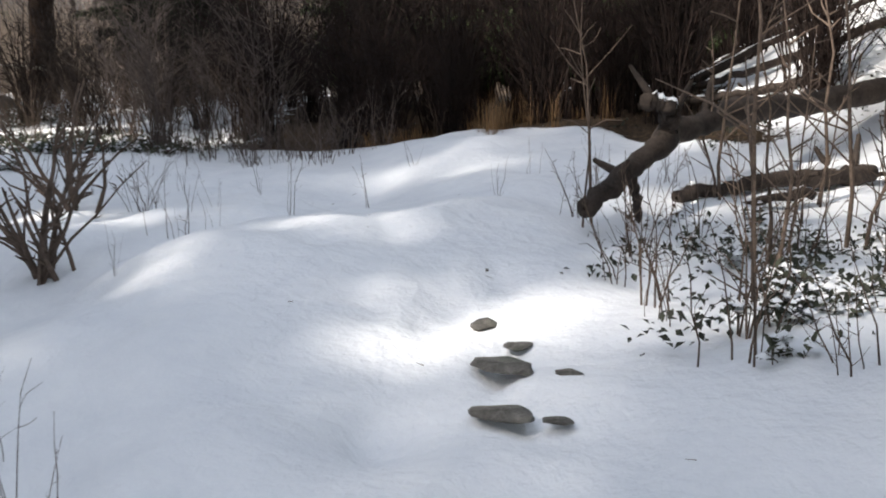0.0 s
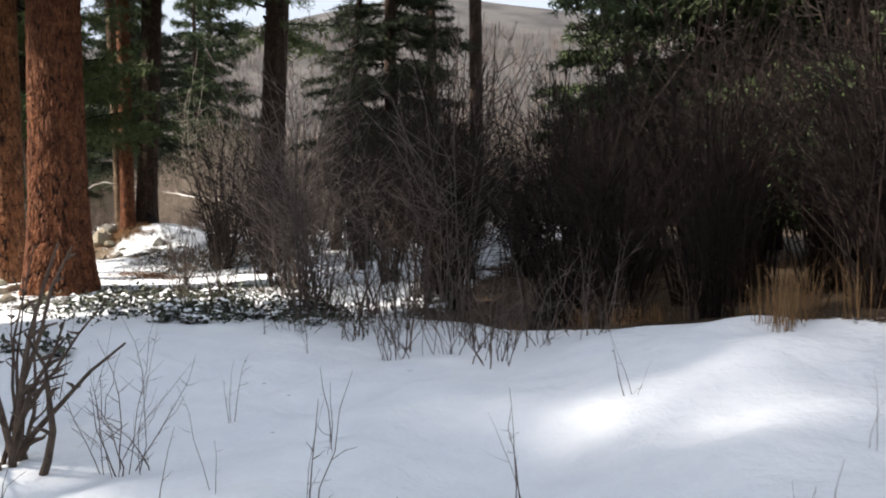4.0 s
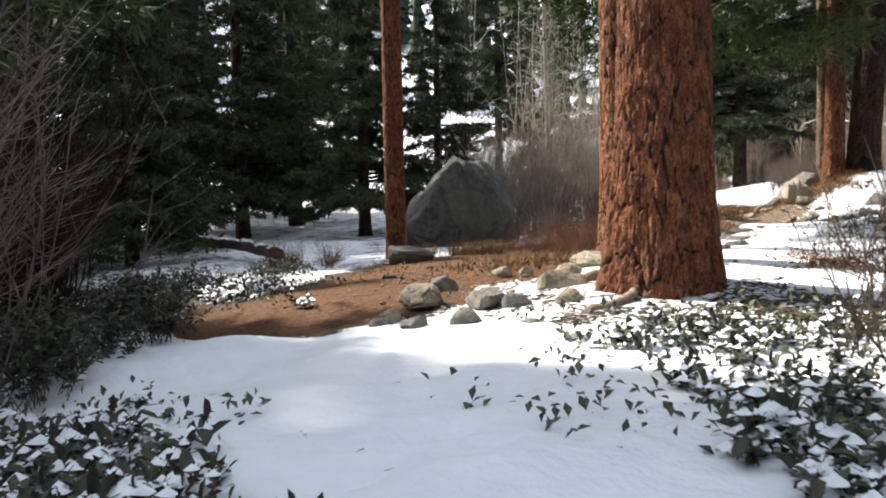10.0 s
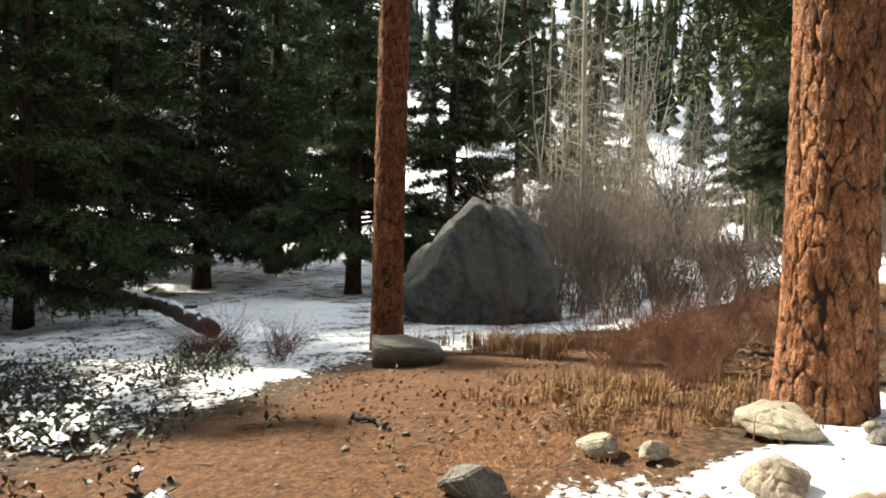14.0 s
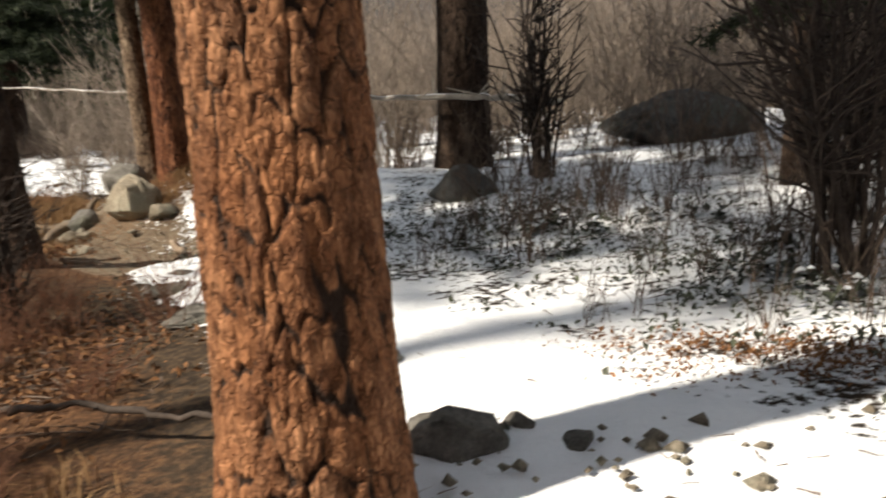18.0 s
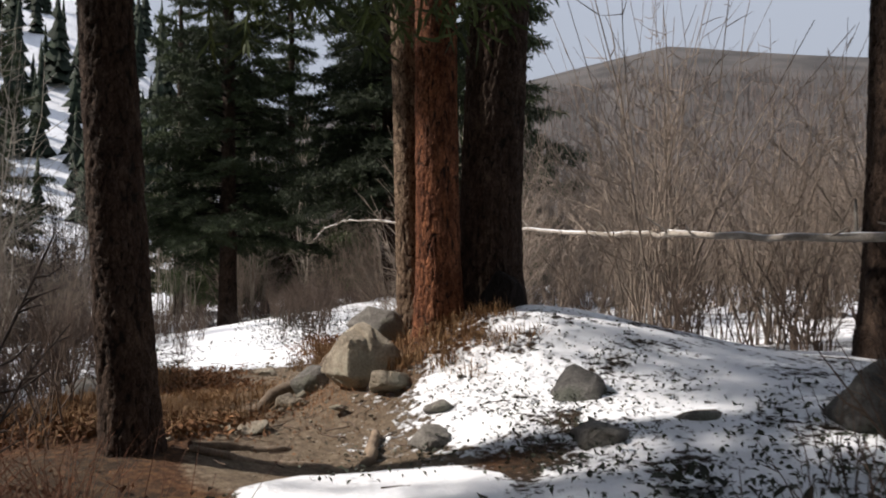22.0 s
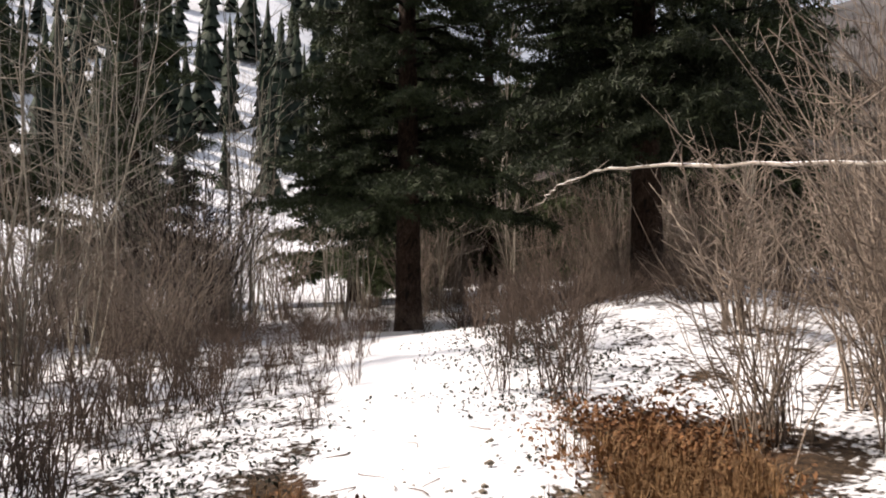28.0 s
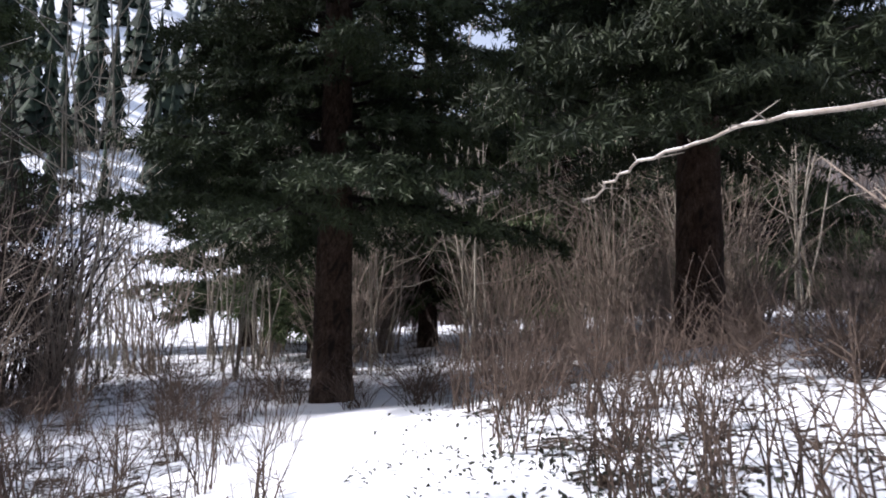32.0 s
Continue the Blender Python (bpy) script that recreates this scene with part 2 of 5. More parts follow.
M_STONE_PALE = stone_material("pale_granite", (0.22, 0.18, 0.13), (0.44, 0.38, 0.29), (0.36, 0.33, 0.25))
M_STONE_DARK = stone_material("dark_granite", (0.05, 0.048, 0.045), (0.15, 0.14, 0.13), (0.1, 0.105, 0.085))
M_TWIG = plain("bare_twig", (0.05, 0.036, 0.028), (0.15, 0.11, 0.085), 9, vary=0.3)
M_TWIG_PALE = plain("pale_shrub_twig", (0.06, 0.046, 0.04), (0.19, 0.15, 0.13), 9, vary=0.3)
M_TWIG_DARK = plain("dark_bush_stem", (0.016, 0.012, 0.01), (0.06, 0.044, 0.036), 9, vary=0.3)
# reddish twigs taken nearly to black: the thicket's shade is in this colour
M_TWIG_RED_SHADED = plain("shaded_reddish_willow_twig", (0.007, 0.005, 0.004), (0.034, 0.021, 0.017), 7, vary=0.35)
M_TWIG_GREY = plain("grey_weathered_twig", (0.12, 0.096, 0.078), (0.34, 0.275, 0.22), 8, vary=0.3)
M_ASPEN = plain("aspen_bark", (0.16, 0.135, 0.105), (0.42, 0.38, 0.31), 5, vary=0.25, stretch=(1, 1, 0.4))
M_BRUSH = plain("red_brush", (0.07, 0.03, 0.018), (0.2, 0.095, 0.055), 7, vary=0.35)
M_LOG = plain("weathered_log", (0.018, 0.014, 0.012), (0.07, 0.053, 0.043), 6, stretch=(1, 1, 1), bump=0.8)
M_ROOT = plain("worn_root", (0.1, 0.072, 0.05), (0.26, 0.2, 0.145), 7, bump=0.6)
M_LOG_PALE = plain("bleached_log", (0.2, 0.17, 0.14), (0.42, 0.38, 0.33), 6)
M_NEEDLE = plain("spruce_needles", (0.022, 0.033, 0.015), (0.085, 0.112, 0.044), 3, rough=0.7, bump=0, vary=0.35)
M_NEEDLE_DARK = plain("dark_spruce_needles", (0.014, 0.021, 0.01), (0.052, 0.07, 0.028), 3, rough=0.7, bump=0, vary=0.35)
M_NEEDLE_PINE = plain("pine_needles", (0.03, 0.048, 0.014), (0.11, 0.145, 0.045), 3, rough=0.7, bump=0, vary=0.35)
M_LEAF = plain("evergreen_ground_leaves", (0.018, 0.02, 0.014), (0.07, 0.078, 0.05), 6, rough=0.55, bump=0, vary=0.5)
M_LEAF_DRY = plain("dry_leaves", (0.07, 0.033, 0.015), (0.25, 0.12, 0.05), 6, rough=0.8, bump=0, vary=0.5)
M_GRASS = plain("dry_grass", (0.12, 0.065, 0.03), (0.36, 0.215, 0.1), 5, rough=0.8, bump=0, vary=0.4)
M_SNOW = plain("snow_cap", (0.74, 0.76, 0.8), (0.88, 0.89, 0.91), 5, rough=0.6, bump=0.3, vary=0.04)
M_FAR = plain("far_conifers", (0.008, 0.014, 0.01), (0.03, 0.045, 0.025), 0.4, bump=0, vary=0.4)

# ---- helpers for building ----
rng = np.random.default_rng(11)


def mesh_of(name, verts, faces, mat, smooth=False, attrs=None):
    me = bpy.data.meshes.new(name)
    verts = np.asarray(verts, np.float32).reshape(-1, 3)
    faces = np.asarray(faces, np.int32)
    k = faces.shape[1]
    me.vertices.add(len(verts))
    me.vertices.foreach_set("co", verts.ravel())
    me.loops.add(faces.size)
    me.loops.foreach_set("vertex_index", faces.ravel())
    me.polygons.add(len(faces))
    me.polygons.foreach_set("loop_start", np.arange(0, faces.size, k, dtype=np.int32))
    if smooth:
        me.polygons.foreach_set("use_smooth", np.ones(len(faces), bool))
    for key, values in (attrs or {}).items():
        a = me.attributes.new(key, "FLOAT", "POINT")
        a.data.foreach_set("value", np.asarray(values, np.float32).ravel())
    me.update(calc_edges=True)
    me.materials.append(mat)
    return me


def part(name, me, parent, label=""):
    ob = new(name, me)
    ob.parent = parent
    if label:
        tagged(ob, label)
    return ob


def thing(name, x, y, z, label, category, group="", rz=0.0, scale=1.0):
    ob = new(name)
    ob.empty_display_size = 0.1
    ob.location, ob.rotation_euler, ob.scale = (x, y, z), (0, 0, radians(rz)), (scale, scale, scale)
    return tagged(ob, label, category, group)


def single(name, me, x, y, z, label, category, group="", rz=0.0, scale=(1, 1, 1), tilt=(0, 0)):
    ob = new(name, me)
    ob.location, ob.rotation_euler, ob.scale = (x, y, z), (radians(tilt[0]), radians(tilt[1]), radians(rz)), scale
    return tagged(ob, label, category, group)


def tubes(lines, radii, sides=4):
    """All the tubes round a list of polylines, as vertices and quads."""
    vs, fs, base = [], [], 0
    ang = np.arange(sides) / sides * 2 * np.pi
    ca, sa = np.cos(ang), np.sin(ang)
    for line, rad in zip(lines, radii):
        p = np.asarray(line, float)
        d = np.gradient(p, axis=0)
        d /= np.linalg.norm(d, axis=1, keepdims=True) + 1e-9
        ref = np.array([0.0, 0.0, 1.0]) if abs(d[0, 2]) < 0.8 else np.array([1.0, 0.0, 0.0])
        u = np.cross(d, ref)
        u /= np.linalg.norm(u, axis=1, keepdims=True) + 1e-9
        w = np.cross(d, u)
        r = np.asarray(rad, float)[:, None, None]
        ring = p[:, None] + r * (ca[None, :, None] * u[:, None] + sa[None, :, None] * w[:, None])
        n = len(p)
        vs.append(ring.reshape(-1, 3))
        i = (np.arange(n - 1)[:, None] * sides + np.arange(sides)[None]).ravel()
        j = (np.arange(n - 1)[:, None] * sides + (np.arange(sides)[None] + 1) % sides).ravel()
        fs.append(base + np.stack([i, j, j + sides, i + sides], 1))
        base += n * sides
    return np.concatenate(vs), np.concatenate(fs)


def worley(u, v, wrap, r):
    """Nearest two distances to jittered cell points, and the nearest cell's own random number; u wraps round."""
    n = 64
    jx, jy, jr = r.random((n, n)), r.random((n, n)), r.random((n, n))
    iu, iv = np.floor(u).astype(int), np.floor(v).astype(int)
    best, second, own = np.full(u.shape, 9.0), np.full(u.shape, 9.0), np.zeros(u.shape)
    for a in (-1, 0, 1):
        for b in (-1, 0, 1):
            cu, cv = iu + a, iv + b
            ku, kv = np.mod(cu, wrap) % n, np.mod(cv, n)
            d = np.hypot(cu + jx[ku, kv] - u, cv + jy[ku, kv] - v)
            near = d < best
            second = np.where(near, best, np.minimum(second, d))
            own = np.where(near, jr[ku, kv], own)
            best = np.minimum(best, d)
    return best, second, own


def wavy(x, y, r, count=10, low=0.4, high=3.0):
    """A smooth random field of a few waves."""
    out = np.zeros(np.shape(x))
    for _ in range(count):
        k, a, p = r.uniform(low, high), r.uniform(0, 6.28), r.uniform(0, 6.28)
        out = out + np.sin(k * (np.cos(a) * x + np.sin(a) * y) + p) / k ** 0.6
    return out / count ** 0.5


# ---- the lie of the land ----
BUMPS = [(-1.3, 5.9, 1.8, 0.34), (-3.6, 5.6, 1.2, -0.25), (-1.5, 9.6, 1.0, -0.17), (-0.7, 7.0, 1.6, 0.05), (1.2, 11.8, 2.3, 0.36), (0.2, 5.0, 1.2, -0.14), (1.9, 4.3, 1.2, 0.2), (-3.5, 14.5, 3, -0.17), (-6.5, 11.5, 2.5, 0.22), (-12.3, 15.5, 2.5, 0.22),
         (-17, 15.5, 2.2, 0.04), (-21.5, 19.5, 3.5, -0.22), (-16.0, 24.0, 1.5, 0.58), (-15.2, 25.0, 1.5, 0.3), (-13, 24.8, 3, 0.2),
         (-16.6, 20.8, 1.2, 0.26), (-15.6, 22.2, 0.9, -0.16), (-17.3, 22.9, 0.8, -0.16), (-22.5, 30.8, 3.2, 0.51), (-18.2, 21.6, 1.0, 0.28), (7.0, 13.4, 2.9, 2.3), (-24.0, 34.8, 2.2, 0.48)]


def land(x, y):
    x, y = np.asarray(x, float), np.asarray(y, float)
    z = -0.263 + 0.0289 * (-0.65 * x + 0.76 * y) + 0.0582 * (0.76 * x + 0.65 * y).clip(-12, 12)
    for a, b, r, h in BUMPS:
        z = z + h * np.exp(-((x - a) ** 2 + (y - b) ** 2) / r ** 2)
    far = np.hypot(x + 12, y - 14)
    yaw = np.degrees(np.arctan2(-(x + 12), y - 14))
    rise = np.interp(yaw, [-180, -60, 0, 18, 24, 34, 44, 55, 90, 120, 180], [6, 8, 11, 13.5, 12.5, 10.5, 9, 16, 19, 12, 6])
    t = ((far - 40) / 190).clip(0, 1)
    return z + t * t * (3 - 2 * t) * 230 * np.tan(np.radians(rise))


def spot(x, y):
    return float(land(x, y))


def near_line(x, y, pts):
    """Distance to a polyline."""
    d = np.full(np.shape(x), 1e9)
    for (a, b), (c, e) in zip(pts, pts[1:]):
        t = (((x - a) * (c - a) + (y - b) * (e - b)) / ((c - a) ** 2 + (e - b) ** 2)).clip(0, 1)
        d = np.minimum(d, np.hypot(x - a - t * (c - a), y - b - t * (e - b)))
    return d


def blob(x, y, a, b, rx, ry, turn=0.0):
    c, s = math.cos(radians(turn)), math.sin(radians(turn))
    u, v = ((x - a) * c + (y - b) * s) / rx, (-(x - a) * s + (y - b) * c) / ry
    return (1.5 - np.hypot(u, v)).clip(0, 1)


TRAIL_SNOW_A = [(0, -6), (0, 4), (-0.4, 7.6), (-2.5, 9.8), (-5, 11), (-8.6, 12.4)]
TRAIL_CLEAR = [(-9.8, 12.9), (-11.5, 13.9), (-13.2, 14.6), (-15.2, 15.0)]
TRAIL_SNOW_B = [(-11.2, 15.6), (-11.5, 16.8), (-12.4, 18.2), (-13.4, 19.5), (-14.2, 20.6), (-14.7, 21.2)]
TRAIL_DIRT = [(-15.4, 21.8), (-16.6, 22.6), (-18.2, 24.0), (-19.6, 25.1), (-20.6, 26.1)]
TRAIL_SNOW_C = [(-20.9, 26.3), (-23, 28.0), (-25.6, 30.0), (-28.4, 32.6)]


def cover(x, y):
    """How much snow, needles and trodden dirt lie at a place."""
    r = np.random.default_rng(5)
    wob = 0.35 * wavy(x, y, r, 12, 1.0, 4.0)
    snow = np.full(np.shape(x), 0.6)
    s = -0.65 * x + 0.76 * y
    snow = np.where(s + 0.3 * wob < 16.9, 0.98, snow)
    snow = np.where(s < 14.0, 1.0, snow)
    # the brushy strip beyond the first snowfield
    strip = ((y - (13.6 - 0.62 * (x + 2.5).clip(-4, 9)) + wob * 0.8) / 0.5).clip(0, 1) * ((x + 4.6) / 1.0).clip(0, 1)
    strip = strip * ((4.2 - x) / 0.8).clip(0, 1)
    snow = np.where(strip > 0, snow * (1 - strip) + 0.12 * strip, snow)
    leaf = np.maximum(blob(x, y, -5.6, 14.3, 2.6, 1.7, 20), blob(x, y, -8.3, 15.2, 2.0, 1.5, 30))
    snow = snow - 0.14 * leaf
    leaf2 = np.maximum(blob(x, y, -8.2, 10.0, 2.0, 1.3, -10), blob(x, y, -16.0, 11.2, 2.8, 1.5, 10))
    snow = snow - 0.18 * leaf2
    needle = np.maximum.reduce([blob(x, y, -13.4, 13.3, 1.9, 1.15, -10), blob(x, y, -12.9, 12.0, 1.5, 0.75, 5), blob(x, y, -14.4, 14.9, 2.6, 1.5, -20), blob(x, y, -12.0, 14.2, 1.0, 0.6, 20), blob(x, y, -15.6, 17.4, 2.4, 1.6, -40)])
    needle = needle + 0.25 * wob * (needle > 0)
    clear = ((needle - 0.15) / 0.35).clip(0, 1)
    snow = snow * (1 - clear) + 0.02 * clear
    patch = np.maximum(blob(x, y, -11.0, 14.8, 1.3, 0.55, 20), blob(x, y, -11.2, 16.3, 0.9, 0.9))
    snow = np.maximum(snow, 0.62 * patch)
    brush = blob(x, y, -15.6, 18.4, 1.8, 1.9, 20)
    snow = snow * (1 - brush) + 0.36 * brush
    drift = np.maximum(blob(x, y, -23, 15.0, 4.5, 2.0, -15), blob(x, y, -20.4, 20.6, 2.4, 1.1, 50))
    snow = np.maximum(snow, 0.9 * drift - 0.1)
    b = near_line(x, y, TRAIL_SNOW_B) + 0.25 * wob
    snow = np.maximum(snow, ((1.15 - b) / 0.5).clip(0, 1))
    side = ((y - 16.6) / 0.5).clip(0, 1) * ((21.8 - y) / 1.0).clip(0, 1) * ((-(x + 12.4) - 0.46 * (y - 18) - 0.75) / 0.4).clip(0, 1) * ((x + 18.5) / 0.6).clip(0, 1)
    snow = snow * (1 - 0.75 * side)
    bank = np.maximum(blob(x, y, -12.3, 22.3, 2.6, 2.2, -30), blob(x, y, -10.6, 20.2, 2.4, 2.6))
    snow = np.where(bank > 0.3, 0.66 + 0.0 * snow, snow)
    open_snow = np.maximum(blob(x, y, -7.2, 18.8, 2.4, 2.0), blob(x, y, -9.7, 16.9, 1.2, 0.7))
    snow = np.maximum(snow, open_snow)
    d = near_line(x, y, TRAIL_DIRT) + 0.3 * wob
    warm = ((1.5 - d) / 0.5).clip(0, 1)
    litter = np.maximum(blob(x, y, -17.5, 21.4, 1.6, 1.2, 30), blob(x, y, -20.0, 26.9, 1.2, 0.8, 40))
    warm = np.maximum(warm * (s < 36.0), litter)
    snow = snow * (1 - warm) + 0.05 * warm
    snow = np.maximum(snow, 0.64 * blob(x, y, -15.0, 22.9, 0.9, 1.1, 45))
    needle = np.maximum(needle, np.maximum(0.62 * warm, blob(x, y, -16.2, 23.1, 1.0, 0.8)))
    snow = np.maximum(snow, ((0.85 - b) / 0.3).clip(0, 1))
    dirt = ((1.0 - d) / 0.4).clip(0, 1) * 1.3
    c = near_line(x, y, TRAIL_SNOW_C) + 0.25 * wob
    snow = np.maximum(snow, ((1.2 - c) / 0.5).clip(0, 1))
    return snow, needle, dirt


def axis_steps(lo, hi, step, end_lo, end_hi):
    mid = np.arange(lo, hi, step)
    grow = [0.3]
    while sum(grow) < 900:
        grow.append(grow[-1] * 1.16)
    out = np.cumsum(grow)
    return np.concatenate([(lo - out[out < lo - end_lo])[::-1], mid, hi + out[out < end_hi - hi]])


gx, gy = axis_steps(-31, 4.5, 0.115, -700, 700), axis_steps(-1.5, 36, 0.115, -500, 900)
X, Y = np.meshgrid(gx, gy)
Z = land(X, Y)
snow_a, needle_a, dirt_a = cover(X, Y)
r7 = np.random.default_rng(7)
close = ((60 - np.hypot(X + 12, Y - 14)) / 20).clip(0, 1)
Z = Z + close * (0.016 * wavy(X, Y, r7, 14, 2.5, 9.0) + 0.03 * wavy(X, Y, r7, 10, 0.7, 2.2))
Z = Z + (0.1 * wavy(X, Y, r7, 14, 1.6, 5.0) + 0.085 * wavy(X, Y, r7, 16, 5.0, 11.0)) * ((13.5 - Y) / 3).clip(0, 1) * close
Z = Z + 0.035 * ((snow_a - 0.4) / 0.3).clip(0, 1) * close
# trodden prints along the snow trail
for k in range(60):
    t = k / 59 * 13.5
    px_, py_ = np.interp(t, [0, 4, 8, 11, 13.5], [0, 0, -1.2, -4, -7.5]) + r7.normal(0, 0.28), np.interp(t, [0, 4, 8, 11, 13.5], [-1, 4, 8.6, 10.7, 12]) + r7.normal(0, 0.2)
    Z = Z - 0.085 * np.exp(-(((X - px_) / 0.13) ** 2 + ((Y - py_) / 0.2) ** 2))
far_hill = ((np.hypot(X + 12, Y - 14) - 45) / 25).clip(0, 1)
yaw_a = np.degrees(np.arctan2(-(X + 12), Y - 14))
snow_a = snow_a * (1 - far_hill) + far_hill * np.interp(yaw_a, [-60, 40, 50, 180], [0.0, 0.02, 0.76, 0.76])
needle_a = needle_a * (1 - far_hill)
dirt_a = dirt_a * (1 - far_hill)
nx, ny = len(gx), len(gy)
i = (np.arange(ny - 1)[:, None] * nx + np.arange(nx - 1)[None]).ravel()
ground = new("ground", mesh_of("ground", np.stack([X, Y, Z], -1), np.stack([i, i + 1, i + nx + 1, i + nx], 1), M_GROUND, True,
                               {"snow": snow_a, "needle": needle_a, "dirt": dirt_a, "hillside": far_hill}))
tagged(ground, "snow-covered forest floor with patches of needles and a dirt path", "ground", kind="structure")


# ---- kinds of things ----
def trunk_mesh(name, r0, r1, height, flare, mat, seed, fine=0.013, depth=0.022, plate=(0.075, 0.2), lean=(0.0, 0.0), roots=5, sway=0.0, z0=-0.35):
    """A tapered trunk with root flare and real bark plates between sunken furrows."""
    r = np.random.default_rng(seed)
    n = int(max(20, 2 * np.pi * r0 / fine))
    zs = [z0]
    while zs[-1] < height:
        zs.append(zs[-1] + fine * (1.5 if zs[-1] < 3.6 else 5.0))
    zs = np.array(zs)
    th = np.arange(n) / n * 2 * np.pi
    T, S = np.meshgrid(th, zs)
    rad = r0 + (r1 - r0) * (S / height).clip(0, 1) ** 0.9
    low = np.exp(-(S - z0).clip(0) / flare)
    lobes = sum(np.cos(k * T + r.uniform(0, 6.28)) for k in (roots, roots - 2)) * 0.25
    rad = rad * (1 + 0.5 * low * (1 + lobes)) + 0.03 * r0 * wavy(T * 2, S, r, 6, 0.5, 2.0)
    wrap = max(4, int(round(2 * np.pi * r0 / plate[0])))
    u, v = T / (2 * np.pi) * wrap, S / plate[1]
    cu, su = np.cos(T) * wrap / 6.28, np.sin(T) * wrap / 6.28
    warp = 0.5 * wavy(cu + 0.5 * v, su + v, r, 12, 0.8, 3.0) + 0.2 * wavy(cu * 2 - v, su * 2 + 2 * v, r, 14, 2.0, 6.0)
    warp2 = 0.5 * wavy(cu - 0.7 * v, su + 0.6 * v, r, 12, 0.8, 3.0) + 0.2 * wavy(cu * 2 + v, su * 2 - 2 * v, r, 14, 2.0, 6.0)
    f1, f2, own = worley(u + warp, v + warp2 * 0.7, wrap, r)
    jag = 0.09 * wavy(cu * 5 + v * 2, su * 5 + v * 6, r, 16, 0.8, 4.0)
    ridge = ((f2 - f1 - 0.01 + 0.6 * jag) / 0.14).clip(0, 1)
    g1, g2, own2 = worley(u * 2 + warp2 * 1.5, v * 2.2 - warp, wrap * 2, r)
    crack = ((g2 - g1 + jag) / 0.2).clip(0, 1)
    rad = rad - depth * (1 - ridge) ** 1.2 - 0.3 * depth * (1 - crack) + depth * (0.7 * (own - 0.5) + 0.5 * (own2 - 0.5)) * ridge + 0.12 * depth * wavy(u * 9, v * 12, r, 8, 0.5, 2.0)
    ridge = ridge * (0.5 + 0.5 * crack)
    own = (0.55 * own + 0.45 * own2)
    cx, cy = lean[0] * S + sway * np.sin(S * 0.9), lean[1] * S
    P = np.stack([rad * np.cos(T) + cx, rad * np.sin(T) + cy, S], -1)
    m = len(zs)
    a = (np.arange(m - 1)[:, None] * n + np.arange(n)[None]).ravel()
    b = (np.arange(m - 1)[:, None] * n + (np.arange(n)[None] + 1) % n).ravel()
    return mesh_of(name, P, np.stack([a, b, b + n, a + n], 1), mat, True, {"plate": ridge, "tint": own})


def needles_on(lines, r, per_m, length, width, droop=0.3, fan=1.0):
    """Thin needle sprays along twigs, as slim triangles."""
    vs, fs = [], []
    base = 0
    for p in lines:
        p = np.asarray(p)
        seg = np.linalg.norm(np.diff(p, axis=0), axis=1)
        n = max(2, int(seg.sum() * per_m))
        t = np.sort(r.random(n)) * (len(p) - 1)
        k = np.minimum(t.astype(int), len(p) - 2)
        at = p[k] + (t - k)[:, None] * (p[k + 1] - p[k])
        ax = p[k + 1] - p[k]
        ax /= np.linalg.norm(ax, axis=1, keepdims=True) + 1e-9
        side = r.normal(0, 1, (n, 3)) * fan
        side[:, 2] -= droop
        d = ax * r.uniform(0.2, 0.9, (n, 1)) + side
        d /= np.linalg.norm(d, axis=1, keepdims=True)
        L = length * r.uniform(0.55, 1.2, (n, 1))
        w = np.cross(d, r.normal(0, 1, (n, 3)))
        w *= width * 0.5 / (np.linalg.norm(w, axis=1, keepdims=True) + 1e-9)
        vs.append(np.stack([at - w * 0.6, at + w * 0.6, at + d * L * 0.6 + w, at + d * L, at + d * L * 0.6 - w], 1).reshape(-1, 3))
        q = base + np.arange(n)[:, None] * 5
        fs.append(np.concatenate([q + [0, 1, 2], q + [0, 2, 4], q + [4, 2, 3]]))
        base += n * 5
    return np.concatenate(vs), np.concatenate(fs)


def spruce_crown(seed, height, low, spread, count, per_m, length=0.2, width=0.034, droop=0.35, bare=0.12):
    """Branches of a conifer (lines, radii) and their needle sprays."""
    r = np.random.default_rng(seed)
    lines, rads, twigs = [], [], []
    for k in range(count):
        f = (k + r.random()) / count
        z = low + (height - low) * f ** 1.15
        L = spread * (1 - f) ** 0.8 * r.uniform(0.65, 1.15) + 0.25
        a = r.uniform(0, 6.28)
        up = r.uniform(-0.1, 0.25) + 0.35 * f
        s = np.linspace(0, 1, 6)
        p = np.stack([np.cos(a) * L * s, np.sin(a) * L * s, z + L * (up * s - droop * s ** 2 + 0.12 * s ** 3)], 1)
        p[1:-1] += r.normal(0, 0.02 * L, (4, 3))
        lines.append(p)
        rads.append(np.linspace(0.012 + 0.012 * L, 0.005, 6))
        m = int(3 + L * 7)
        for j in range(m):
            t = bare + (1 - bare) * (j + r.random()) / m
            q = np.array([np.interp(t, s, p[:, c]) for c in range(3)])
            b = a + r.choice([-1, 1]) * r.uniform(0.6, 1.2)
            l2 = L * 0.42 * (1.1 - t) + 0.16
            e = q + np.array([np.cos(b) * l2, np.sin(b) * l2, -l2 * r.uniform(0.05, 0.5)])
            twigs.append(np.stack([q, (q + e) / 2 + [0, 0, 0.03], e]))
        twigs.append(p[1:])
    return lines, rads, needles_on(twigs, r, per_m, length, width)


